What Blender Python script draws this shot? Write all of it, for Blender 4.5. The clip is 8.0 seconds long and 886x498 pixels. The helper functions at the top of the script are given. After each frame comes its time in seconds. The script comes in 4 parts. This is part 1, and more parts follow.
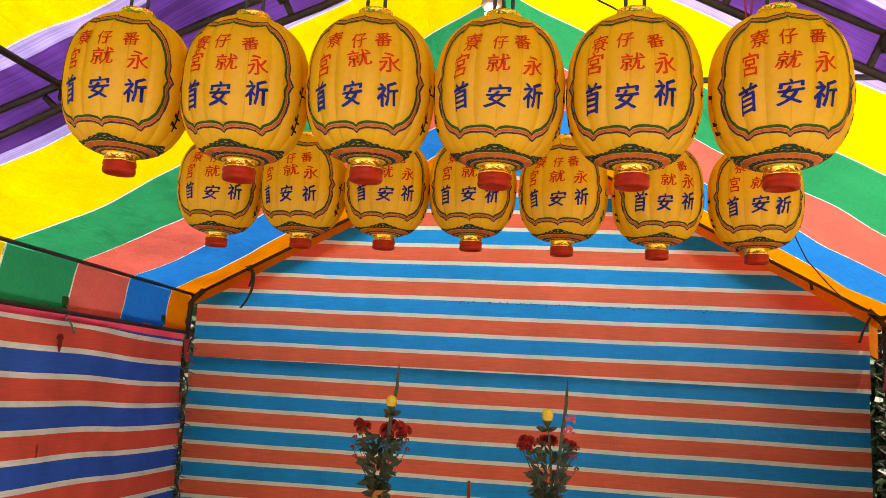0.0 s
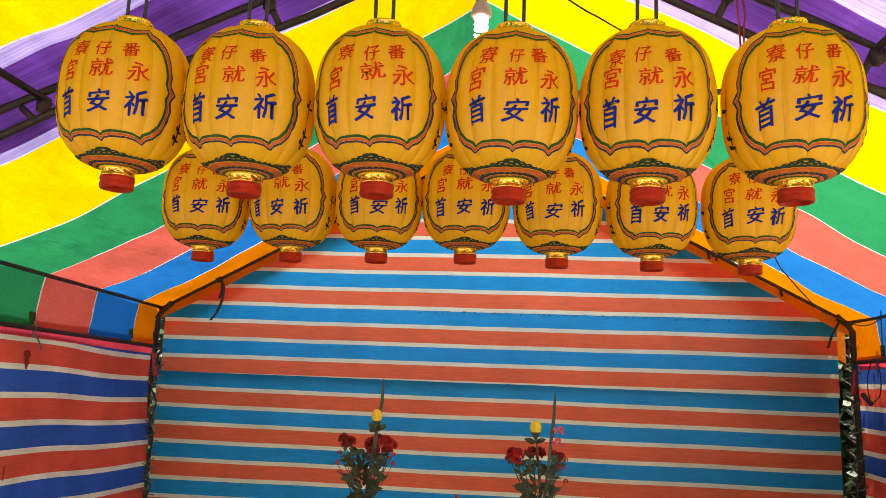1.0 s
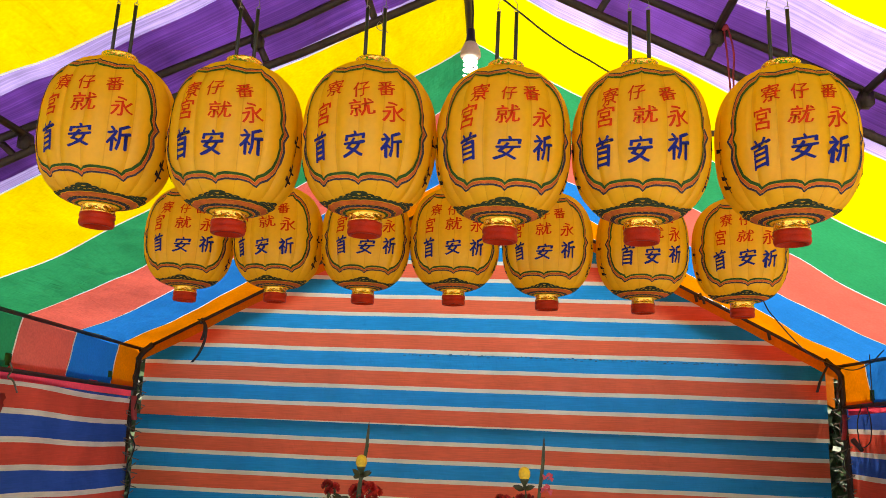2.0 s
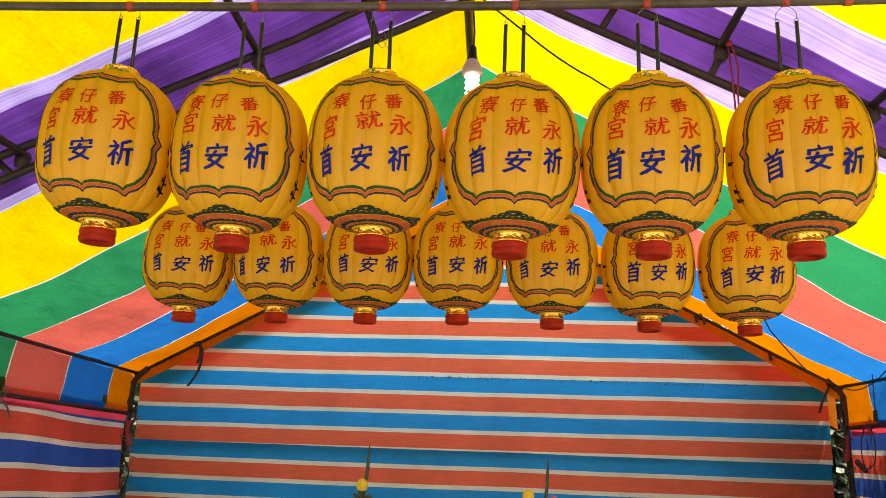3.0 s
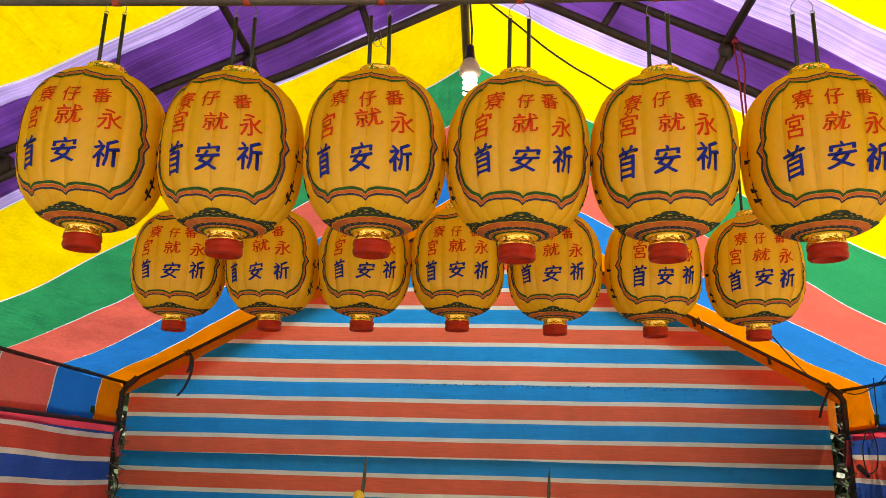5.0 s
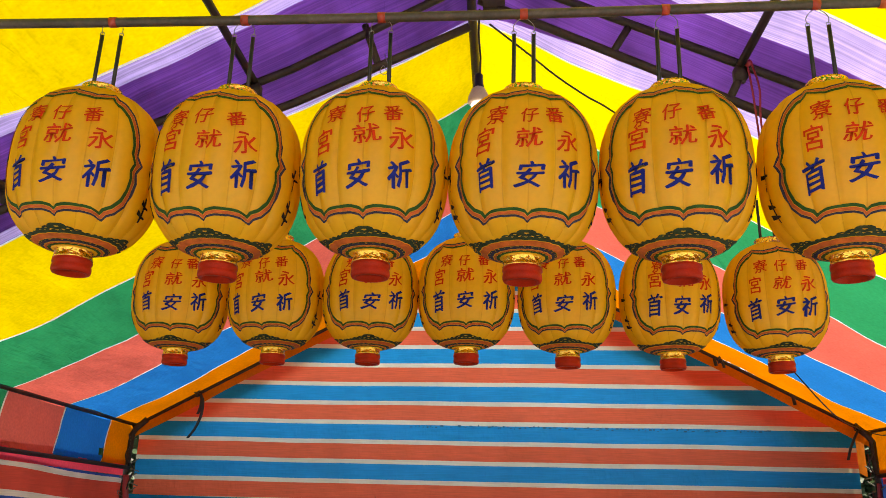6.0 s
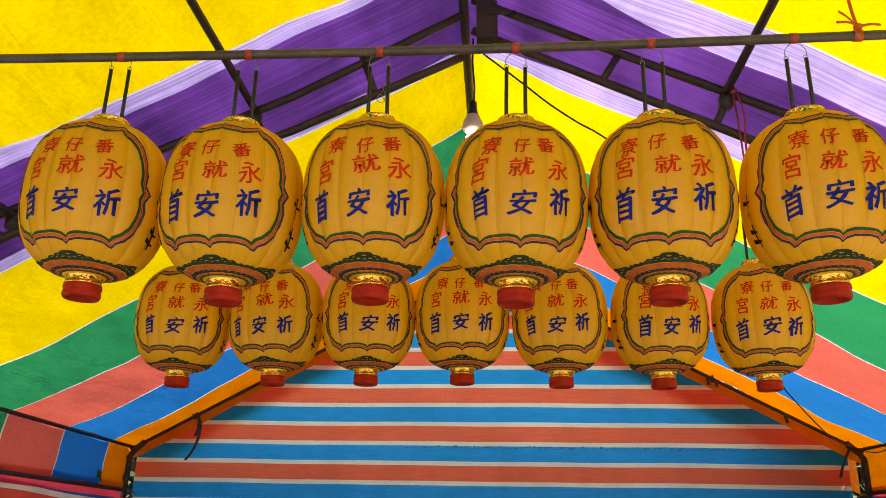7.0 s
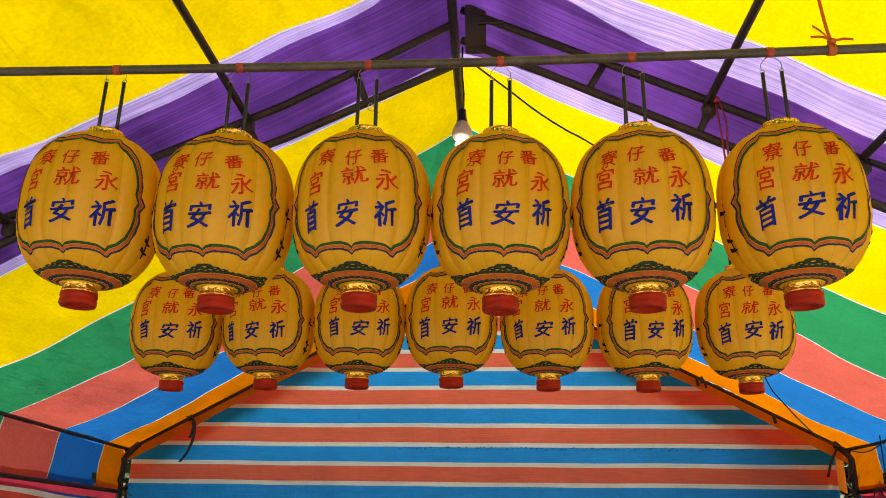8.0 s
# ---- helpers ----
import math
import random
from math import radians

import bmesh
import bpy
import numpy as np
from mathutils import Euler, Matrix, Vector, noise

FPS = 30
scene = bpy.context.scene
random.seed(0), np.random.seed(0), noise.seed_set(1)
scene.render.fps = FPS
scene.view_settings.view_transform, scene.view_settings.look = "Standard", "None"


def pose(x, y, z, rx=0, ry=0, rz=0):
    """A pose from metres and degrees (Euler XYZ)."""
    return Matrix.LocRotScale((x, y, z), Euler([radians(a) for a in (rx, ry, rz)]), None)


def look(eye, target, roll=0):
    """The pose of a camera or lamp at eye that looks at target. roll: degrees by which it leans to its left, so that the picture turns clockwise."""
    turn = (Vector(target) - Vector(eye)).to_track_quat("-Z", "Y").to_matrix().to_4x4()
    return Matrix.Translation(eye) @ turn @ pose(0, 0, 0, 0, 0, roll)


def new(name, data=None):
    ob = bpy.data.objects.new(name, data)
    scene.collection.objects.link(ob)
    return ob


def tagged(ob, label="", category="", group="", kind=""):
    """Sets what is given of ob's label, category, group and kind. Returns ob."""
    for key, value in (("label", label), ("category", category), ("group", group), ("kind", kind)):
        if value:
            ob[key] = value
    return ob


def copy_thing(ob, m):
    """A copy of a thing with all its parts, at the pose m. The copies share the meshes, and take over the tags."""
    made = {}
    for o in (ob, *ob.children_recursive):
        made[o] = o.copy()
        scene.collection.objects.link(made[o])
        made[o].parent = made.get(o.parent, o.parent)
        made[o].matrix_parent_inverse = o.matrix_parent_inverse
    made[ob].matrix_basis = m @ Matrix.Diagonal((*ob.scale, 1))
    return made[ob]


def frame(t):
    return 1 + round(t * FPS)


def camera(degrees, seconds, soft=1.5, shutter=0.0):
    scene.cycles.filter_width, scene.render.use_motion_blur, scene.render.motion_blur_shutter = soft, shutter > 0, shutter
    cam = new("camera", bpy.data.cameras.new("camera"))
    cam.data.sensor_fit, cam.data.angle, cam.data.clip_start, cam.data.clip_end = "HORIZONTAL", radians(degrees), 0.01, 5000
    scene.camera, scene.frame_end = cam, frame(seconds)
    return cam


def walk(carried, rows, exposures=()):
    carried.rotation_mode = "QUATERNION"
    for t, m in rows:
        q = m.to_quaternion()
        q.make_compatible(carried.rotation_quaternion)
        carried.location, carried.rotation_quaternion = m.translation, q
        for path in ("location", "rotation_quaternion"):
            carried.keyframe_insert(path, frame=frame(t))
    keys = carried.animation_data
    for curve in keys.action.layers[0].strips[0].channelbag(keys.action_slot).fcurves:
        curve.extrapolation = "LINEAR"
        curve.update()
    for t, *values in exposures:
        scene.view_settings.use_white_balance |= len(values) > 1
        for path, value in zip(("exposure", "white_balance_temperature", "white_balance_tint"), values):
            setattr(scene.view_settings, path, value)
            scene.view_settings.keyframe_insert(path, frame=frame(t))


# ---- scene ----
cam = camera(55.6, 8.0, soft=0.7)
PATH = [
    (0, (0.343, 0.183, 1.599), (0.074, 2.143, 1.89), 2.4),
    (0.5, (0.204, 0.205, 1.607), (-0.005, 2.174, 1.892), 1.9),
    (1, (0.18, 0.206, 1.626), (0.016, 2.175, 1.936), 1.5),
    (1.5, (0.176, 0.231, 1.635), (0.041, 2.194, 1.994), 1.7),
    (3, (0.123, 0.309, 1.616), (0.007, 2.251, 2.082), 1.3),
    (3.5, (0.11, 0.316, 1.648), (0.01, 2.259, 2.114), 1.2),
    (4, (0.109, 0.325, 1.665), (0.007, 2.267, 2.13), 1.2),
    (5.3, (0.079, 0.449, 1.63), (-0.015, 2.384, 2.126), 0.6),
    (5.5, (0.094, 0.476, 1.629), (-0.012, 2.404, 2.151), 0.7),
    (6, (0.117, 0.518, 1.605), (-0.019, 2.426, 2.187), 0.8),
    (6.5, (0.119, 0.487, 1.592), (-0.023, 2.382, 2.213), 0.8),
    (7, (0.118, 0.433, 1.59), (-0.005, 2.327, 2.218), 0.4),
    (7.5, (0.137, 0.403, 1.589), (0.027, 2.301, 2.209), 0.2),
    (8, (0.144, 0.366, 1.59), (0.033, 2.261, 2.219), 0.2),
]
walk(cam, [(t, look(eye, target, roll)) for t, eye, target, roll in PATH],
     [(0, 1.68, 7450, 10), (3, 1.53, 7450, 10), (6.5, 1.33, 7450, 10), (8, 1.18, 7450, 10)])

# ---- world and light ----
world = bpy.data.worlds.new("sky")
scene.world = world
world.use_nodes = True
wn = world.node_tree.nodes
sky = wn.new("ShaderNodeTexSky")
sky.sky_type = "NISHITA"
sky.sun_disc = False
sky.sun_elevation = radians(60)
sky.sun_rotation = radians(106)
wn["Background"].inputs["Strength"].default_value = 0.15
world.node_tree.links.new(sky.outputs["Color"], wn["Background"].inputs["Color"])
sun = new("sun", bpy.data.lights.new("sun", "SUN"))
sun.data.energy = 4.0
sun.data.angle = radians(2.0)
sun.data.color = (1.0, 0.96, 0.9)
sun.matrix_world = look((4.8, -1.4, 8.7), (0, 0, 0))


# ---- materials ----
def nodes_of(name):
    m = bpy.data.materials.new(name)
    m.use_nodes = True
    nt = m.node_tree
    nt.nodes.clear()
    out = nt.nodes.new("ShaderNodeOutputMaterial")
    return m, nt, out


def noise_tex(nt, scale, detail=4.0, stretch=(1, 1, 1), rough=0.55):
    co = nt.nodes.new("ShaderNodeTexCoord")
    mp = nt.nodes.new("ShaderNodeMapping")
    mp.inputs["Scale"].default_value = stretch
    tx = nt.nodes.new("ShaderNodeTexNoise")
    tx.inputs["Scale"].default_value = scale
    tx.inputs["Detail"].default_value = detail
    tx.inputs["Roughness"].default_value = rough
    nt.links.new(co.outputs["Object"], mp.inputs["Vector"])
    nt.links.new(mp.outputs["Vector"], tx.inputs["Vector"])
    return tx


def ramp(nt, src, lo, hi, a, b):
    mr = nt.nodes.new("ShaderNodeMapRange")
    mr.inputs["From Min"].default_value = lo
    mr.inputs["From Max"].default_value = hi
    mr.inputs["To Min"].default_value = a
    mr.inputs["To Max"].default_value = b
    nt.links.new(src, mr.inputs["Value"])
    return mr.outputs["Result"]


def times(nt, colour, factors):
    """Base colour multiplied by one or two grey factors."""
    rgb = nt.nodes.new("ShaderNodeRGB")
    rgb.outputs[0].default_value = (*colour, 1)
    last = rgb.outputs[0]
    for f in factors:
        mx = nt.nodes.new("ShaderNodeVectorMath")
        mx.operation = "SCALE"
        nt.links.new(last, mx.inputs[0])
        nt.links.new(f, mx.inputs["Scale"])
        last = mx.outputs[0]
    return last


def cloth(name, colour, through_colour, share=0.5, crease=0.3, grain=(1, 1, 1), gloss=0.03, wear=0.25, weave=0.1, streak=0.0, fold=0.05, lines=0.03, line_scale=(8.0, 1.3, 3.0), wrinkle=0.05):
    """Coated woven sheet that lets light through: diffuse, translucent and a little gloss."""
    m, nt, out = nodes_of(name)
    fine = noise_tex(nt, 60, 3, grain)
    big = noise_tex(nt, 2.3, 5)
    f1 = ramp(nt, fine.outputs["Fac"], 0.3, 0.7, 1 - weave, 1 + weave * 0.8)
    f2 = ramp(nt, big.outputs["Fac"], 0.3, 0.7, 1.0 - wear, 1.0 + wear * 0.4)
    slant = noise_tex(nt, 1.0, 4, (4.5, 0.9, 2.0), 0.55)
    slant.inputs["Distortion"].default_value = 0.4
    turn = slant.inputs["Vector"].links[0].from_node
    turn.inputs["Rotation"].default_value = (0.0, 0.0, 0.9)
    f3 = ramp(nt, slant.outputs["Fac"], 0.35, 0.62, 1.0 - streak, 1.0 + streak * 0.3)
    dif = nt.nodes.new("ShaderNodeBsdfDiffuse")
    trn = nt.nodes.new("ShaderNodeBsdfTranslucent")
    gls = nt.nodes.new("ShaderNodeBsdfGlossy")
    gls.inputs["Roughness"].default_value = 0.38
    mix = nt.nodes.new("ShaderNodeMixShader")
    mix.inputs[0].default_value = share
    nt.links.new(dif.outputs[0], mix.inputs[1])
    nt.links.new(trn.outputs[0], mix.inputs[2])
    mix2 = nt.nodes.new("ShaderNodeMixShader")
    mix2.inputs[0].default_value = gloss
    nt.links.new(mix.outputs[0], mix2.inputs[1])
    nt.links.new(gls.outputs[0], mix2.inputs[2])
    # fine creases left by folding: thin winding lines at a slant, broken up by a mask
    fold_tex = noise_tex(nt, 1.0, 2, line_scale, 0.5)
    fold_tex.inputs["Distortion"].default_value = 0.3
    fold_tex.inputs["Vector"].links[0].from_node.inputs["Rotation"].default_value = (0.0, 0.0, 0.75)
    off = nt.nodes.new("ShaderNodeMath")
    off.operation = "SUBTRACT"
    off.inputs[1].default_value = 0.5
    nt.links.new(fold_tex.outputs["Fac"], off.inputs[0])
    near = nt.nodes.new("ShaderNodeMath")
    near.operation = "ABSOLUTE"
    nt.links.new(off.outputs[0], near.inputs[0])
    edge_line = ramp(nt, near.outputs[0], 0.0, 0.018, 1.0, 0.0)
    mask = ramp(nt, noise_tex(nt, 2.1, 3).outputs["Fac"], 0.50, 0.68, 0.0, 1.0)
    line = nt.nodes.new("ShaderNodeMath")
    line.operation = "MULTIPLY"
    nt.links.new(edge_line, line.inputs[0])
    nt.links.new(mask, line.inputs[1])
    f4 = ramp(nt, line.outputs[0], 0.0, 1.0, 1.0, 1.0 - lines)
    nt.links.new(times(nt, colour, (f1, f2, f3, f4)), dif.inputs["Color"])
    nt.links.new(times(nt, through_colour, (f1, f2, f3, f4)), trn.inputs["Color"])
    # soft folds, and long thin creases at a slant
    wr = noise_tex(nt, 4.0, 3, (1, 1, 1), 0.5)
    both = nt.nodes.new("ShaderNodeMath")
    both.operation = "MULTIPLY_ADD"
    both.inputs[1].default_value = 0.55
    nt.links.new(slant.outputs["Fac"], both.inputs[0])
    nt.links.new(wr.outputs["Fac"], both.inputs[2])
    small = noise_tex(nt, 1.0, 4, (20.0, 3.5, 7.0), 0.55)
    small.inputs["Distortion"].default_value = 0.5
    small.inputs["Vector"].links[0].from_node.inputs["Rotation"].default_value = (0.0, 0.0, 0.6)
    add = nt.nodes.new("ShaderNodeMath")
    add.operation = "MULTIPLY_ADD"
    add.inputs[1].default_value = wrinkle
    nt.links.new(small.outputs["Fac"], add.inputs[0])
    nt.links.new(both.outputs[0], add.inputs[2])
    ridge = nt.nodes.new("ShaderNodeMath")
    ridge.operation = "MULTIPLY_ADD"
    ridge.inputs[1].default_value = lines * 1.5
    nt.links.new(line.outputs[0], ridge.inputs[0])
    nt.links.new(add.outputs[0], ridge.inputs[2])
    bp = nt.nodes.new("ShaderNodeBump")
    bp.inputs["Strength"].default_value = crease
    bp.inputs["Distance"].default_value = fold
    nt.links.new(ridge.outputs[0], bp.inputs["Height"])
    for sh in (dif, trn, gls):
        nt.links.new(bp.outputs["Normal"], sh.inputs["Normal"])
    nt.links.new(mix2.outputs[0], out.inputs["Surface"])
    return m


def solid(name, colour, rough=0.6, metal=0.0, vary=0.2, scale=25.0, bump=0.15, per_object=0.0, spec=0.5):
    m, nt, out = nodes_of(name)
    bs = nt.nodes.new("ShaderNodeBsdfPrincipled")
    bs.inputs["Roughness"].default_value = rough
    bs.inputs["Metallic"].default_value = metal
    bs.inputs["Specular IOR Level"].default_value = spec
    big = noise_tex(nt, scale, 5)
    fine = noise_tex(nt, scale * (8 if metal < 0.95 else 1.7), 3)
    f = [ramp(nt, big.outputs["Fac"], 0.3, 0.7, 1 - vary, 1 + vary * 0.5), ramp(nt, fine.outputs["Fac"], 0.3, 0.7, 1 - vary * 0.4, 1 + vary * 0.2)]
    if per_object:
        oi = nt.nodes.new("ShaderNodeObjectInfo")
        f.append(ramp(nt, oi.outputs["Random"], 0, 1, 1 - per_object, 1 + per_object))
    nt.links.new(times(nt, colour, f), bs.inputs["Base Color"])
    if bump:
        bp = nt.nodes.new("ShaderNodeBump")
        bp.inputs["Strength"].default_value = bump
        bp.inputs["Distance"].default_value = 0.004 if metal < 0.95 else 0.012
        nt.links.new(fine.outputs["Fac"], bp.inputs["Height"])
        nt.links.new(bp.outputs["Normal"], bs.inputs["Normal"])
    nt.links.new(bs.outputs[0], out.inputs["Surface"])
    return m


CANVAS = {
    "yellow": cloth("canvas_yellow", (0.80, 0.58, 0.02), (0.95, 0.69, 0.003), 0.31, 0.5, (1, 1, 1), 0.01, 0.10, 0.08, 0.06, 0.07),
    "purple": cloth("canvas_purple", (0.22, 0.13, 0.50), (0.55, 0.42, 0.82), 0.36, 0.5, (0.018, 1.6, 0.02), 0.02, 0.25, 0.4, 0.2),
    "green": cloth("canvas_green", (0.015, 0.25, 0.10), (0.02, 0.34, 0.12), 0.27, 0.6, (1, 1, 1), 0.012, 0.10, 0.1, 0.06, 0.10),
    "red": cloth("canvas_red", (0.66, 0.11, 0.08), (0.85, 0.16, 0.11), 0.27, 0.6, (1, 1, 1), 0.012, 0.10, 0.1, 0.06, 0.08),
    "blue": cloth("canvas_blue", (0.005, 0.16, 0.55), (0.01, 0.24, 0.70), 0.25, 0.6, (1, 1, 1), 0.012, 0.10, 0.1, 0.06, 0.08),
    "orange": cloth("canvas_orange", (0.74, 0.19, 0.004), (0.97, 0.27, 0.004), 0.24, 0.5, (1, 1, 1), 0.012, 0.2, 0.1, 0.12),
}
FLAP = cloth("flap_purple", (0.12, 0.035, 0.30), (0.60, 0.25, 0.80), 0.36, 0.5, (0.018, 1.6, 0.02), 0.02, 0.2, 0.3, 0.2)
FLAP_ORANGE = cloth("flap_orange", (0.60, 0.15, 0.004), (0.50, 0.13, 0.003), 0.10, 0.4)
SEAM = cloth("seam_white", (0.72, 0.68, 0.58), (0.80, 0.75, 0.64), 0.30, 0.1)
TARP_RED = cloth("tarp_red", (0.66, 0.090, 0.045), (0.97, 0.17, 0.075), 0.66, 0.9, (0.1, 1, 2.5), 0.012, 0.12, 0.12, wrinkle=0.12)
TARP_BLUE = cloth("tarp_blue", (0.003, 0.175, 0.41), (0.004, 0.345, 0.72), 0.66, 0.9, (0.1, 1, 2.5), 0.012, 0.12, 0.14, wrinkle=0.12)
TARP_WHITE = cloth("tarp_white", (0.74, 0.68, 0.51), (0.86, 0.81, 0.62), 0.60, 0.9, (0.1, 1, 2.5), 0.012, 0.12, 0.1, wrinkle=0.12)
TARP_INDIGO = cloth("tarp_indigo", (0.025, 0.075, 0.31), (0.035, 0.11, 0.45), 0.20, 0.5, (1, 0.1, 2.5), 0.012)
SIDE_RED = cloth("side_tarp_red", (0.60, 0.07, 0.04), (0.75, 0.10, 0.06), 0.20, 0.5, (1, 0.1, 2.5), 0.012)
SIDE_WHITE = cloth("side_tarp_white", (0.68, 0.62, 0.50), (0.72, 0.66, 0.54), 0.20, 0.5, (1, 0.1, 2.5), 0.012)
TARP_PINK = cloth("tarp_pink", (0.90, 0.06, 0.09), (0.95, 0.07, 0.11), 0.45, 0.3)
STAIN = cloth("tarp_stain", (0.30, 0.03, 0.02), (0.35, 0.04, 0.02), 0.25, 0.2)
STITCH = solid("stitch_thread", (0.01, 0.14, 0.24), 0.8, 0, 0.3, 40)
STEEL = solid("painted_steel", (0.045, 0.030, 0.022), 0.55, 0.1, 0.4, 12, 0.2, 0, 0.3)
PIPE = solid("weathered_pipe", (0.10, 0.075, 0.05), 0.55, 0.3, 0.4, 14, 0.2)
RUBBER = solid("black_plastic", (0.012, 0.011, 0.011), 0.45, 0.0, 0.2, 30)
ROPE = solid("dull_rope", (0.17, 0.16, 0.13), 0.85, 0.0, 0.3, 30)
WIRE = solid("galvanised_wire", (0.3, 0.29, 0.27), 0.35, 0.9, 0.2, 30)
TAPE = solid("red_tape", (0.40, 0.045, 0.02), 0.45, 0, 0.2, 40)
RIBBON = cloth("plastic_ribbon", (0.7, 0.16, 0.04), (0.85, 0.14, 0.04), 0.4, 0.2)
PINK_RIBBON = cloth("pink_ribbon", (0.5, 0.06, 0.07), (0.6, 0.09, 0.09), 0.4, 0.2)
GOLD = solid("gold_foil", (1.0, 0.58, 0.09), 0.16, 1.0, 0.25, 28, 1.0)
CUP = solid("red_lacquer", (0.38, 0.022, 0.006), 0.45, 0.0, 0.3, 30, 0.1, 0, 0.1)
# slightly darker than the skin: crease shade put into the rib colour
RIB = cloth("lantern_rib", (0.86, 0.48, 0.02), (0.8, 0.44, 0.016), 0.26, 0.0, (1, 1, 1), 0.02, 0.1, 0.05, lines=0.0, wrinkle=0.0)
LANTERN = cloth("lantern_yellow", (0.90, 0.51, 0.022), (0.98, 0.60, 0.024), 0.42, 0.05, (1, 1, 1), 0.025, 0.08, 0.04, lines=0.0, wrinkle=0.0)
INK_RED = solid("ink_red", (0.62, 0.036, 0.004), 0.6, 0, 0.25, 60, 0, 0, 0.1)
INK_BLUE = solid("ink_blue", (0.010, 0.018, 0.17), 0.6, 0, 0.2, 60, 0, 0, 0.1)
INK_GREEN = solid("ink_green", (0.030, 0.085, 0.015), 0.6, 0, 0.3, 60, 0, 0, 0.1)
INK_ORANGE = solid("ink_orange", (0.58, 0.13, 0.025), 0.6, 0, 0.25, 60, 0, 0, 0.1)
INK_OLIVE = solid("ink_olive", (0.035, 0.050, 0.022), 0.6, 0, 0.4, 50, 0, 0, 0.1)
INK_DARK = solid("ink_dark", (0.015, 0.014, 0.014), 0.6, 0, 0.2, 60, 0, 0, 0.1)
INK_NAVY = solid("ink_navy", (0.040, 0.038, 0.055), 0.6, 0, 0.3, 60, 0, 0, 0.1)
CERAMIC = solid("bulb_ceramic", (0.55, 0.42, 0.34), 0.4, 0, 0.15, 40)
LEAF = solid("leaf_green", (0.040, 0.042, 0.012), 0.5, 0, 0.35, 30, 0.2, 0.35)
STEM = solid("stem_green", (0.05, 0.06, 0.02), 0.55, 0, 0.3, 30)
PETAL_RED = solid("petal_red", (0.45, 0.014, 0.014), 0.6, 0, 0.4, 60, 0.2, 0.3)
PETAL_YELLOW = solid("petal_yellow", (0.80, 0.52, 0.03), 0.55, 0, 0.2, 60)
PETAL_PINK = solid("petal_pink", (0.72, 0.10, 0.16), 0.55, 0, 0.2, 60)
VASE = solid("vase_glaze", (0.55, 0.20, 0.05), 0.25, 0, 0.3, 20)
WOOD = solid("lacquered_wood", (0.20, 0.05, 0.025), 0.4, 0, 0.3, 8)
CONCRETE = solid("concrete_ground", (0.42, 0.41, 0.38), 0.85, 0, 0.2, 1.2, 0.3)
# darkened concrete for the added wall that holds back light behind the tent
DIM_CONCRETE = solid("dimmed_concrete", (0.24, 0.24, 0.20), 0.9, 0, 0.3, 3.0, 0.3)
FOLIAGE = solid("bush_leaf", (0.05, 0.09, 0.03), 0.5, 0, 0.4, 20, 0.2)


def glowing(name, colour, strength):
    m, nt, out = nodes_of(name)
    em = nt.nodes.new("ShaderNodeEmission")
    em.inputs["Color"].default_value = (*colour, 1)
    em.inputs["Strength"].default_value = strength
    nt.links.new(em.outputs[0], out.inputs["Surface"])
    return m


LIT = glowing("lit_tube", (1.0, 0.97, 0.92), 3.0)


# ---- mesh helpers ----
def thing(name, label, category, at=(0, 0, 0), group="", kind=""):
    ob = new(name)
    ob.location = at
    ob.empty_display_size = 0.1
    return tagged(ob, label, category, group, kind)


def part(name, bm, material, parent, label="", smooth=True):
    """Links a bmesh as one mesh object under a thing or part, in the parent's own coordinates."""
    me = bpy.data.meshes.new(name)
    bm.to_mesh(me)
    bm.free()
    for mat in material if isinstance(material, (list, tuple)) else [material]:
        me.materials.append(mat)
    if smooth:
        me.polygons.foreach_set("use_smooth", [True] * len(me.polygons))
    ob = new(name, me)
    ob.parent = parent
    return tagged(ob, label)


def tube(points, radius, sides=8, bm=None, taper=1.0):
    """A round bar along a polyline, with closed ends."""
    bm = bm or bmesh.new()
    pts = [Vector(p) for p in points]
    rings = []
    n = len(pts)
    ref = None
    for i, p in enumerate(pts):
        d = (pts[min(i + 1, n - 1)] - pts[max(i - 1, 0)]).normalized()
        if ref is None:
            ref = d.orthogonal().normalized()
        ref = (ref - d * ref.dot(d)).normalized()
        b = d.cross(ref)
        r = radius * (1 + (taper - 1) * i / (n - 1))
        rings.append([bm.verts.new(p + (ref * math.cos(a) + b * math.sin(a)) * r) for a in [2 * math.pi * k / sides for k in range(sides)]])
    for a, b in zip(rings, rings[1:]):
        for k in range(sides):
            bm.faces.new((a[k], a[(k + 1) % sides], b[(k + 1) % sides], b[k]))
    bm.faces.new(rings[0][::-1])
    bm.faces.new(rings[-1])
    return bm


def lathe(profile, sides=24, bm=None):
    """Turns (radius, height) pairs round the z axis."""
    bm = bm or bmesh.new()
    rings = [[bm.verts.new((r * math.cos(2 * math.pi * k / sides), r * math.sin(2 * math.pi * k / sides), z)) for k in range(sides)] for r, z in profile]
    for a, b in zip(rings, rings[1:]):
        for k in range(sides):
            bm.faces.new((a[k], a[(k + 1) % sides], b[(k + 1) % sides], b[k]))
    bm.faces.new(rings[0][::-1])
    bm.faces.new(rings[-1])
    return bm


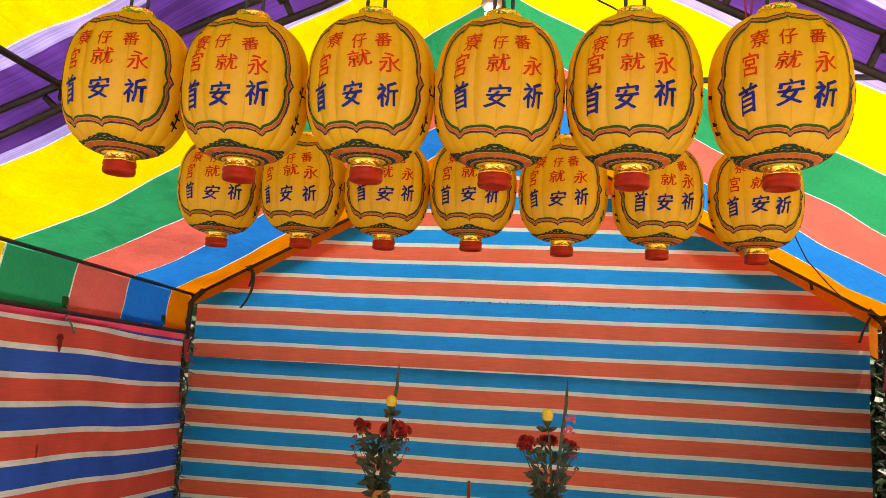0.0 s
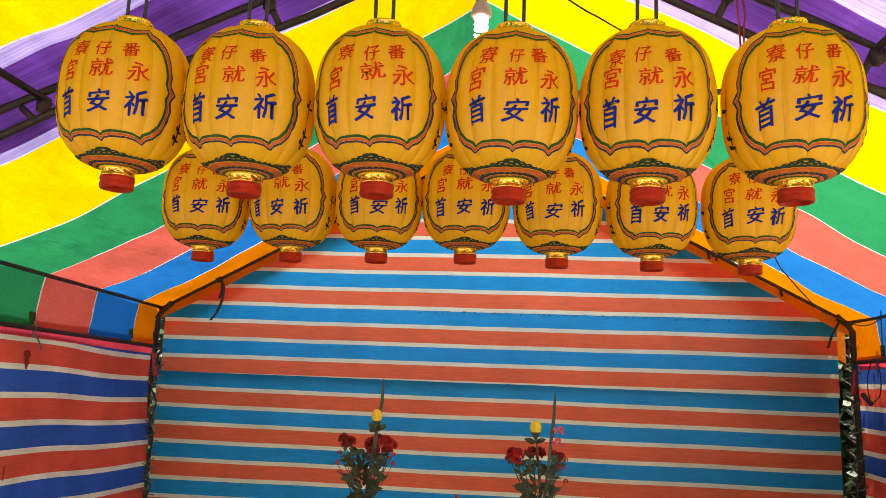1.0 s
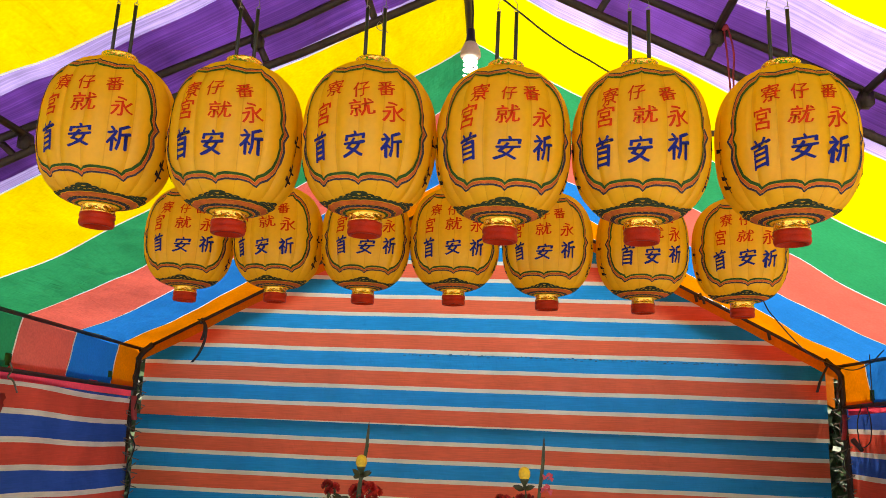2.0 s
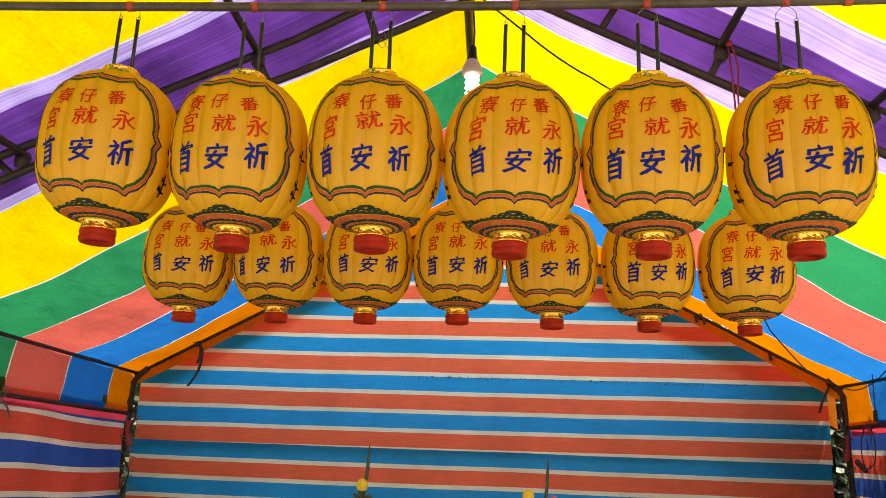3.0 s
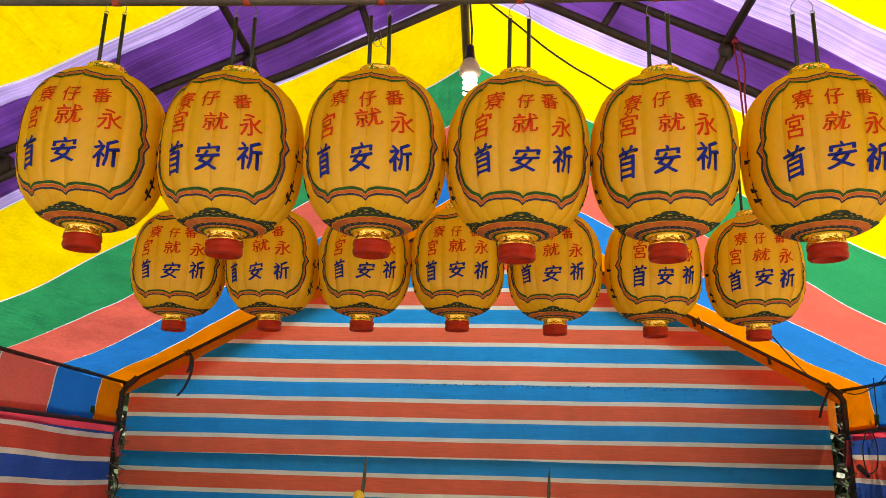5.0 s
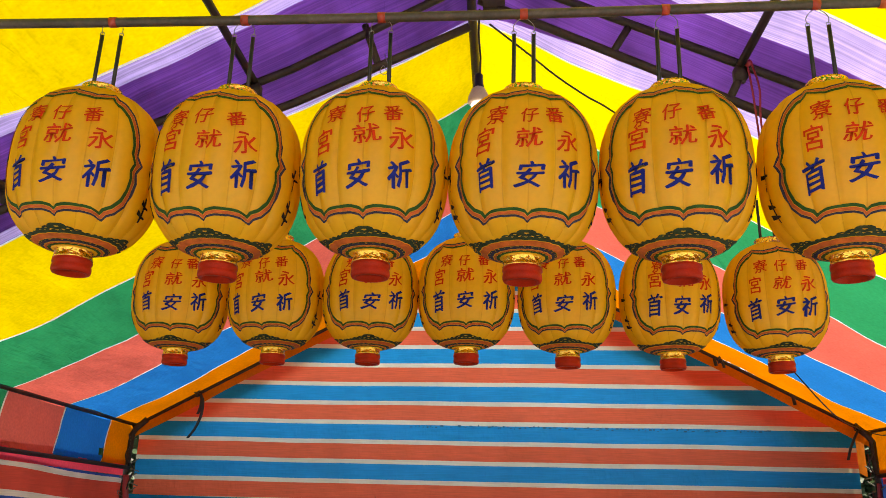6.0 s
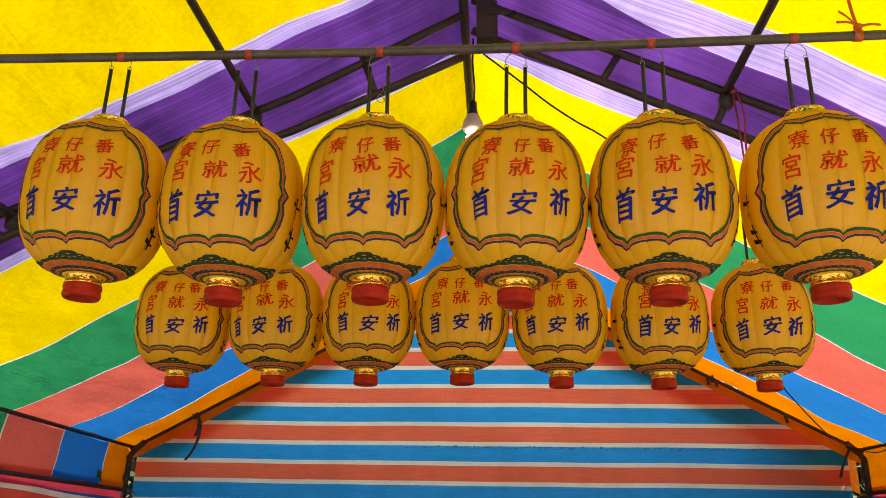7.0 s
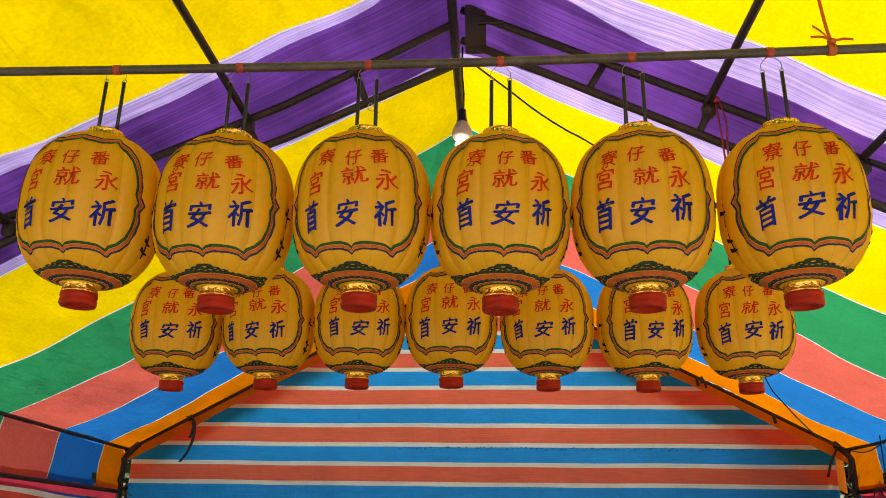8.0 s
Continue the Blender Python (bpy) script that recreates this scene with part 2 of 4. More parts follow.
def block(lo, hi, bevel=0.004, bm=None):
    b2 = bmesh.new()
    bmesh.ops.create_cube(b2, size=1)
    for v in b2.verts:
        v.co = Vector([(l + h) / 2 + c * (h - l) for l, h, c in zip(lo, hi, v.co)])
    if bevel:
        bmesh.ops.bevel(b2, geom=b2.edges[:], offset=bevel, segments=2, affect="EDGES")
    if bm is None:
        return b2
    me = bpy.data.meshes.new("tmp")
    b2.to_mesh(me)
    b2.free()
    bm.from_mesh(me)
    bpy.data.meshes.remove(me)
    return bm


def sheet(fn, us, vs, bm=None, mats=None):
    """A grid of faces through fn(u, v); mats gives each row of vs a material index."""
    bm = bm or bmesh.new()
    g = [[bm.verts.new(fn(u, v)) for u in us] for v in vs]
    for j in range(len(vs) - 1):
        for i in range(len(us) - 1):
            f = bm.faces.new((g[j][i], g[j][i + 1], g[j + 1][i + 1], g[j + 1][i]))
            if mats:
                f.material_index = mats[j]
    return bm


def span(a, b, n):
    return [a + (b - a) * i / n for i in range(n + 1)]


def wob(x, y, z=0.0, scale=1.0, seed=0.0):
    return noise.noise(Vector((x * scale + seed, y * scale - seed * 0.7, z * scale + 3.1 * seed)))


# ---- ground ----
bm = bmesh.new()
bmesh.ops.create_grid(bm, x_segments=40, y_segments=40, size=300)
ground = part("ground", bm, CONCRETE, None)
tagged(ground, "grey concrete yard under and around the tent", "ground", kind="structure")

# ---- tent ----
XC, RIDGE, PITCH = 0.02, 3.732, 0.524
WEST, EAST, BACK, FRONT = -2.88, 2.95, 7.31, -0.65


def roof_z(x):
    return RIDGE - PITCH * abs(x - XC)


def lift(x, y):
    """The west eave stands a little higher towards the front posts."""
    return 0.027 * min(max(BACK - y, 0), 4.06) * max(0.0, (XC - x) / 2.94) ** 3


# Colour seams across the roof: y at the ridge, then for the west and the east slope a quick shift beside the ridge and a drift per metre.
SEAMS = [(-0.65, 0, 0, 0, 0), (-0.1, 0, 0, 0, 0), (0.65, 0, 0, 0, 0), (1.45, 0, 0, 0, 0), (2.25, 0, 0, 0, 0), (3.07, 0.07, -0.03, -0.10, -0.01), (3.91, 0.03, -0.02, 0, -0.05),
         (4.65, 0, 0.07, 0, -0.01), (5.38, 0, 0.085, 0, 0.045), (6.14, 0, 0.075, 0, 0.06), (6.78, 0, 0.10, 0, 0.085), (7.40, 0, 0, 0, 0)]
COLOURS = ["orange", "blue", "red", "green", "yellow", "purple", "yellow", "green", "red", "blue", "orange"]
# from front: orange, blue, red, green, yellow, purple, yellow, green, red, blue, orange


def seam_y(k, x):
    y0, w0, w1, e0, e1 = SEAMS[k]
    d = abs(x - XC)
    quick, slow = (w0, w1) if x < XC else (e0, e1)
    inner = 0 < k < len(SEAMS) - 1
    curl = 0.10 * max(0.0, (d - 2.1) / 0.75) ** 2 if inner else 0
    return y0 + quick * min(d / 0.35, 1) + slow * d - curl + (0.018 * wob(x, 0, 0, 1.6, k + (7 if x < XC else 0)) if inner else 0)


def canopy_point(x, y, low=0.0):
    """Canvas under tension: slack between ridge, purlins and eaves, and fine creases."""
    d = abs(x - XC)
    slack = 0.012 * math.sin(math.pi * min(d / 2.9, 1) * 3) ** 2
    z = roof_z(x) - slack + 0.018 * wob(x, y, 0, 1.7, 2) + 0.018 * wob(x * 0.45 + y * 0.5, y * 0.9 - x * 1.6, 0, 2.4, 11) + 0.005 * wob(x, y, 0, 6, 5) - low
    if d > 2.8:
        z = max(z, roof_z(x) - 0.01 - low)
    return (x, y, z + lift(x, y))


canopy = thing("tent_canopy", "striped rainbow canvas tent roof with white seams, glowing with daylight", "tent roof")
for side, edge in ((-1, WEST), (1, EAST)):
    xs = span(XC, edge, 44)
    for k, colour in enumerate(COLOURS):
        bm = sheet(lambda u, v, k=k: canopy_point(u, seam_y(k, u) + 0.005 + (seam_y(k + 1, u) - seam_y(k, u) - 0.010) * v), xs, span(0, 1, 10))
        part("roof_stripe", bm, CANVAS[colour], canopy, colour + " canvas stripe")
        # valance hanging outside the eave pole
        ex = edge + side * 0.022

        def drop(u, v, k=k, ex=ex, side=side, edge=edge):
            a, b = seam_y(k, edge), seam_y(k + 1, edge)
            y = a + 0.006 + (b - a - 0.012) * u
            return (ex + 0.008 * wob(y, v, 0, 3, 4), y - 0.11 * v, roof_z(edge) + lift(edge, y) * (1 - 0.5 * v) - 0.35 * v - 0.012 * wob(y, 0, 0, 2, 1) * v)

        part("valance", sheet(drop, span(0, 1, 8), [0, 0.02, 0.3, 0.6, 0.84, 0.86, 1]), CANVAS[colour], canopy, colour + " hanging canvas valance")
        part("hem", sheet(lambda u, v: (lambda p: (p[0] - side * 0.006, p[1], p[2]))(drop(u, 0.84 + 0.16 * v)), span(0, 1, 8), [0, 1]), CANVAS[colour], canopy)
        if k:
            part("seam", sheet(lambda u, v, k=k: canopy_point(u, seam_y(k, u) + (v - 0.5) * 0.012, 0.002), xs, [0, 1]), SEAM, canopy)
            part("seam", sheet(lambda u, v, k=k: (lambda p: (p[0] - side * 0.003, p[1] - 0.006 + (v - 0.5) * 0.016, p[2]))(drop(0, u)), span(0, 1, 6), [0, 1]), SEAM, canopy)
    # second layer of purple cloth laced round the truss
    def flap(u, v, side=side):
        d = abs(u - XC)
        near = 0.03 + (0.07 if side < 0 else 0.20) * min(d / 0.75, 1)
        far = 0.05 + (0.06 if side < 0 else 0.13) * min(d / 0.5, 1)
        a, b = seam_y(5, u) + near, seam_y(6, u) - far
        return canopy_point(u, a + (b - a) * v + 0.02 * wob(u, v, 0, 2, 9), 0.009 + 0.004 * math.sin(math.pi * v))

    bm = sheet(flap, xs, span(0, 1, 6))
    part("inner_flap", bm, FLAP, canopy, "darker doubled purple cloth")
    # flaps along the back gable, inside and outside the wall
    bm = sheet(lambda u, v: (u, 7.37 + 0.01 * wob(u, v, 0, 3), roof_z(u) - 0.02 - v * (0.085 + 0.03 * wob(u, 0, 0, 1.3, 3))), xs, span(0, 1, 3))
    part("gable_flap", bm, CANVAS["orange"], canopy, "orange gable flap")
    bm = sheet(lambda u, v: (u, 7.47 + 0.01 * wob(u, v, 0, 3), roof_z(u) + 0.01 - v * ((0.24 if side < 0 else 0.34) + 0.03 * wob(u, 0, 0, 1.3, 3))), xs, span(0, 1, 3))
    part("outer_flap", bm, FLAP_ORANGE, canopy, "doubled orange gable flap outside the wall")

# frame of steel tube
tent_frame = thing("steel_structure", "dark painted steel tube frame of the tent with trusses and posts", "tent frame")


def bar(name, a, b, r=0.019, sides=10, mat=STEEL):
    return part(name, tube((a, b), r, sides), mat, tent_frame)


part("ridge_pole", tube(((XC - 0.02, FRONT, RIDGE - 0.045), (XC - 0.02, BACK, RIDGE - 0.045)), 0.021, 12), STEEL, tent_frame)


def truss_y(x):
    """The middle truss stands a little askew."""
    d = x - XC
    return 3.455 - 0.09 * d if d > -0.8 else 3.527 + 0.09 * (d + 0.8)


for side, edge in ((-1, WEST), (1, EAST)):
    for k, y in enumerate((FRONT, truss_y(edge), BACK)):
        up = lift(edge, y)
        foot = -0.13 if side < 0 else 0.03
        part("post", tube(((edge + foot, y, 0), (edge, y, roof_z(edge) + up - 0.09), (edge - side * 0.03, y, roof_z(edge) + up - 0.045), (edge - side * 0.11, y, roof_z(edge - side * 0.11) + up - 0.03)), 0.024, 12), STEEL, tent_frame)
        if k == 1:
            hang_low = lambda d: max(0.035, 0.10 - 0.06 * d) if side < 0 else 0.032
            part("rafter", tube([(x, truss_y(x), roof_z(x) + lift(x, y) - hang_low(abs(x - XC))) for x in span(XC + side * 0.02, edge, 12)], 0.017, 10), STEEL, tent_frame)
        else:
            part("rafter", tube([(x, y, roof_z(x) + lift(x, y) - 0.035) for x in span(XC, edge, 8)], 0.014, 10), STEEL, tent_frame)
    part("eave_pole", tube([(edge, y, roof_z(edge) + lift(edge, y) - 0.012) for y in (FRONT, truss_y(edge), BACK)], 0.014, 10), STEEL, tent_frame)
    # lower chord and webs of the middle truss
    low = lambda x: roof_z(x) - (max(0.12, 0.30 - 0.115 * abs(x - XC)) if side < 0 else 0.18 + 0.02 * abs(x - XC))
    part("lower_chord", tube([(x, truss_y(x), low(x)) for x in span(XC + side * 0.02, edge - side * 0.1, 12)], 0.017, 10), STEEL, tent_frame)
    purlins = (0.885, 1.795) if side < 0 else (0.985, 1.51)
    for d, lean in ((0.40, 0.045), (0.85, 0.05), (1.36, 0.05), (1.84, 0.05), (2.34, 0.05)) if side < 0 else ((0.545, 0.055), (0.955, 0.05), (1.46, 0.05), (1.95, 0.05), (2.43, 0.05)):
        x = XC + side * d
        part("truss_web", tube(((x + side * lean, truss_y(x), roof_z(x + side * lean) - 0.035), (x - side * 0.02, truss_y(x), low(x))), 0.015, 8), STEEL, tent_frame)
    for d in purlins:
        x = XC + side * d
        part("purlin", tube(((x, FRONT, roof_z(x) - 0.045), (x, truss_y(x) + 0.03, roof_z(x) - 0.045)), 0.0155, 10), STEEL, tent_frame)
        part("bracket", block((x - 0.022, truss_y(x) - 0.03, roof_z(x) - 0.105), (x + 0.022, truss_y(x) + 0.025, roof_z(x) - 0.05)), STEEL, tent_frame)
TRUSS = truss_y(XC)
part("ridge_bracket", block((XC + 0.035, TRUSS - 0.025, RIDGE - 0.24), (XC + 0.122, TRUSS + 0.03, RIDGE - 0.03), 0.003), STEEL, tent_frame, "", False)
for x in (2.39, 1.81):
    bar("clamp", (x, BACK, roof_z(x) - 0.03), (x + 0.012, BACK - 0.005, roof_z(x) - 0.105), 0.013)
bar("stub", (XC + 0.09, TRUSS - 0.04, RIDGE - 0.135), (XC + 0.195, TRUSS - 0.04, RIDGE - 0.132), 0.008)
for side, edge in ((-1, WEST), (1, EAST)):
    bar("side_rail", (edge, truss_y(edge), 1.93), (edge, BACK, 1.855), 0.015)

# ---- tarpaulin walls ----
back_wall = thing("back_wall", "red, blue and white striped tarpaulin back wall, creased and backlit", "tarpaulin wall", kind="structure")


def tarp_rows(lo, hi, white0, pitch, white, start):
    """Heights of stripe edges from hi down to lo, with a colour index for each row; start is the colour above the first white line."""
    rows, idx = [hi], []
    z, c = white0, start
    while z + white / 2 > hi:
        z -= pitch
        c = 1 - c
    while z - white / 2 > lo:
        rows += [z + white / 2, z - white / 2]
        idx += [c, 2]
        c = 1 - c
        z -= pitch
    rows.append(lo)
    idx.append(c)
    return rows, idx


X0, X1 = -2.86, 2.86
rows, idx = tarp_rows(1.585, 3.72, 3.627, 0.155, 0.034, 1)


def upper_tarp(u, v):
    x = X0 + (X1 - X0) * u
    top = roof_z(x) - 0.01
    z = v - 0.008 * x
    fold = 0.006 * wob(x, z, 0, 2.2, 1) + 0.012 * wob(x * 0.5, z * 2.5, 0, 1.5, 8)
    fold -= sum(h * math.exp(-(((x - c) / 0.02) ** 2)) for c, h in ((-1.42, 0.006), (0.15, 0.008), (1.45, 0.005)))
    return (x, 7.40 + fold, min(z + 0.006 * wob(x, z, 0, 1.4, 4), top))


def dense(rows, idx, step):
    r2, i2 = [rows[0]], []
    for a, b, c in zip(rows, rows[1:], idx):
        n = max(1, round((a - b) / step))
        for k in range(n):
            r2.append(a + (b - a) * (k + 1) / n)
            i2.append(c)
    return r2, i2


rows, idx = dense(rows, idx, 0.06)
part("upper_tarp", sheet(upper_tarp, span(0, 1, 200), rows, None, idx), [TARP_RED, TARP_BLUE, TARP_WHITE], back_wall, "upper striped tarpaulin sheet")
# a line of dark ragged stitches where two widths of the sheet were joined
rnd = random.Random(77)
bm = bmesh.new()
x = -0.62
while x < 2.2:
    w, h = rnd.uniform(0.004, 0.026), rnd.uniform(0.004, 0.014)
    z = 2.196 - 0.008 * x + rnd.uniform(-0.010, 0.010)
    block((x, 7.360 + 0.012 * wob(x * 0.5, z * 2.5, 0, 1.5, 8), z), (x + w, 7.366 + 0.012 * wob(x * 0.5, z * 2.5, 0, 1.5, 8), z + h), 0, bm)
    x += w + rnd.uniform(0.004, 0.03)
part("stitching", bm, STITCH, back_wall, "line of dark ragged stitches", False)
rows, idx = tarp_rows(0.02, 1.612, 1.473, 0.151, 0.034, 1)
rows, idx = dense(rows, idx, 0.06)


def lower_tarp(u, v):
    x = X0 + (X1 - X0) * u - 0.02
    z = v - 0.0145 * x if v > 0.1 else v
    return (x, 7.372 + 0.008 * wob(x, z, 0, 2.0, 6) + 0.008 * max(0, v - 1.5), z + 0.005 * wob(x, z, 0, 1.4, 2))


part("lower_tarp", sheet(lower_tarp, span(0, 1, 80), rows, None, idx), [TARP_RED, TARP_BLUE, TARP_WHITE], back_wall, "lower striped tarpaulin sheet")
for name, edge, side, white0, pitch, start, slope in (("west_wall", WEST - 0.03, -1, 1.826, 0.177, 1, -0.035), ("east_wall", EAST + 0.03, 1, 1.858, 0.173, 0, -0.01)):
    wall = thing(name, "red, indigo and white striped tarpaulin side wall under a pink band", "tarpaulin wall", kind="structure")
    rows, idx = tarp_rows(0.02, 1.862, white0, pitch, 0.037, start)
    rows, idx = dense(rows, idx, 0.06)

    def hang(u, v, edge=edge, slope=slope):
        y = 3.3 + (7.34 - 3.3) * u
        return (edge + 0.02 * wob(y, v, 0, 1.2, 3) + 0.006 * wob(y, v, 0, 6, 3), y, v + (slope * (y - 5.1) + 0.03 * wob(y, 0, 0, 1.1, 5)) * (1 if v > 0.1 else 0))

    part("tarp", sheet(hang, span(0, 1, 50), rows, None, idx), [SIDE_RED, TARP_INDIGO, SIDE_WHITE], wall, "striped tarpaulin sheet")
    part("band", sheet(lambda u, v: (edge - side * 0.012 + 0.004 * wob(u, v, 0, 9), 3.3 + 3.96 * u, 1.965 - 0.085 * v - 0.022 * 3.96 * u), span(0, 1, 30), [0, 0.5, 1]), TARP_PINK, wall, "bright pink-red cloth band")

# plain low wall outside behind the tent, added to dim the lower tarp's backlight
bm = block((-9, 8.5, 0), (9, 8.7, 2.2), 0.02)
tagged(part("yard_wall", bm, DIM_CONCRETE, None), "dark concrete wall added behind the tent to cut the backlight", "wall", kind="structure")

# ---- lanterns ----
BODY_R, BODY_LO, BODY_HI = 0.183, 0.056, 0.482  # heights above the foot of the cup
RIBS = 18


def body_r(z):
    s = (z - (BODY_LO + BODY_HI) / 2) / ((BODY_HI - BODY_LO) / 2)
    s = max(-1, min(1, s))
    return max(0.046, BODY_R * (1 - abs(s) ** 2.5) ** (1 / (2.3 if s > 0 else 2.7)))


def body_z(r, top=False):
    """Height at which the lower (or upper) half of the body has that radius."""
    lo, hi = ((BODY_LO + BODY_HI) / 2, BODY_HI) if top else (BODY_LO, (BODY_LO + BODY_HI) / 2)
    for _ in range(40):
        mid = (lo + hi) / 2
        if (body_r(mid) < r) != top:
            lo = mid
        else:
            hi = mid
    return lo


def on_body(phi, z, off=0.0):
    """Point on the ribbed skin: phi in degrees to the right of the front."""
    a = radians(phi)
    puff = 1 - 0.042 * (1 - abs(math.sin(a * RIBS / 2)) ** 0.6)
    r = body_r(z) * puff + off
    return Vector((r * math.sin(a), -r * math.cos(a), z))


def lantern_skin():
    th = [math.sin(math.pi * (i / 28 - 0.5)) for i in range(29)]
    mid, half = (BODY_LO + BODY_HI) / 2, (BODY_HI - BODY_LO) / 2
    bm = bmesh.new()
    n = RIBS * 8
    rings = [[bm.verts.new(on_body(360 * k / n, mid + half * t)) for k in range(n)] for t in th]
    for a, b in zip(rings, rings[1:]):
        for k in range(n):
            bm.faces.new((a[k], a[(k + 1) % n], b[(k + 1) % n], b[k]))
    return bm


QUARTER = [(0, -0.147), (3, -0.141), (10, -0.137), (22, -0.135), (33, -0.138), (42, -0.145), (44, -0.135), (50, -0.126), (56, -0.105), (59, -0.075), (60, -0.045), (58.5, -0.022), (60.5, -0.008), (62, 0)]


def frame_line():
    lower = [(p, v) for p, v in QUARTER]
    upper = [(p * (1 - 0.10 * min(1, -v / 0.15)), -v * (1.04 + 0.16 * min(1, -v / 0.15))) for p, v in QUARTER[-2::-1]]
    right = lower + upper
    return right + [(-p, v) for p, v in right[-2:0:-1]]


def frame_band(s0, s1):
    """One printed line of the cartouche, between two scales of its outline."""
    line = frame_line()
    mid = 0.256
    bm = bmesh.new()
    pts = []
    for i, (p, v) in enumerate(line):
        q, w = line[(i + 1) % len(line)]
        n = max(1, round(math.hypot((q - p) * 0.003, w - v) / 0.008))
        pts += [(p + (q - p) * k / n, v + (w - v) * k / n) for k in range(n)]
    ring = [[bm.verts.new(on_body(p * s, mid + v * s, 0.0022)) for s in (s0, s1)] for p, v in pts]
    for a, b in zip(ring, ring[1:] + ring[:1]):
        bm.faces.new((a[0], b[0], b[1], a[1]))
    return bm


def ring_band(r0, r1, top=False, wave=0.0, waves=0, off=0.002):
    bm = bmesh.new()
    n = 132
    ring = []
    for k in range(n):
        a = 360 * k / n
        w = wave * abs(math.sin(radians(a * waves / 2)))
        ring.append([bm.verts.new(on_body(a, body_z(r, top), off)) for r in (r0 + w, (r0 * 2 + r1) / 3, (r0 + 2 * r1) / 3, r1)])
    for a, b in zip(ring, ring[1:] + ring[:1]):
        for j in range(3):
            bm.faces.new((a[j], b[j], b[j + 1], a[j + 1]))
    return bm


def cloud(phi0):
    """Curled cloud motif below the cartouche's lower point."""
    bm = bmesh.new()
    for dp, r, w, h in ((0, 0.117, 11, 0.008), (-13, 0.113, 7, 0.005), (13, 0.113, 7, 0.005), (-23, 0.110, 6, 0.004), (23, 0.110, 6, 0.004)):
        rim = [bm.verts.new(on_body(phi0 + dp + w * math.cos(t), body_z(r + h * math.sin(t)), 0.003)) for t in [2 * math.pi * k / 12 for k in range(12)]]
        core = [bm.verts.new(on_body(phi0 + dp + w * 0.25 * math.cos(t), body_z(r + h * 0.2 * math.sin(t)), 0.003)) for t in [2 * math.pi * k / 12 for k in range(12)]]
        for k in range(12):
            bm.faces.new((rim[k], rim[(k + 1) % 12], core[(k + 1) % 12], core[k]))
    return bm


def glyph(ch, phi, z, width, height, slant=0.0, turn=0.0, nib=0.05):
    """One painted character laid round the skin, drawn as with a broad slanting brush."""
    cu = bpy.data.curves.new("glyph", "FONT")
    cu.body, cu.size, cu.resolution_u = ch, 1.0, 2
    ob = new("glyph", cu)
    bpy.context.view_layer.update()
    me = bpy.data.meshes.new_from_object(ob.evaluated_get(bpy.context.evaluated_depsgraph_get()))
    bpy.data.objects.remove(ob)
    bpy.data.curves.remove(cu)
    c, s = math.cos(radians(turn)), math.sin(radians(turn))
    bm = bmesh.new()
    for step in range(4):
        before = len(bm.verts)
        bm.from_mesh(me)
        bm.verts.ensure_lookup_table()
        fresh = bm.verts[before:]
        k = (step / 3 - 0.5) * nib
        for v in fresh:
            x, y = v.co.x - 0.5, v.co.y - 0.38
            # strokes swell and waver a little, and rise to the right
            swell = 1 + 0.9 * noise.noise(Vector((x * 3.1, y * 3.1, phi)))
            x, y = x + k * swell, y - 0.75 * k * swell
            x += slant * y + 0.04 * noise.noise(Vector((x * 2.2, y * 2.2, 7 + z)))
            y += 0.17 * x + 0.045 * noise.noise(Vector((x * 2.2, y * 2.2, 2 + z)))
            x, y = x * c - y * s, x * s + y * c
            zz = z + y * height / 0.92
            v.co = on_body(phi + math.degrees(x * width / 0.93 / max(body_r(zz), 0.09)), zz, 0.0026 + 0.0002 * step)
    bpy.data.meshes.remove(me)
    return bm


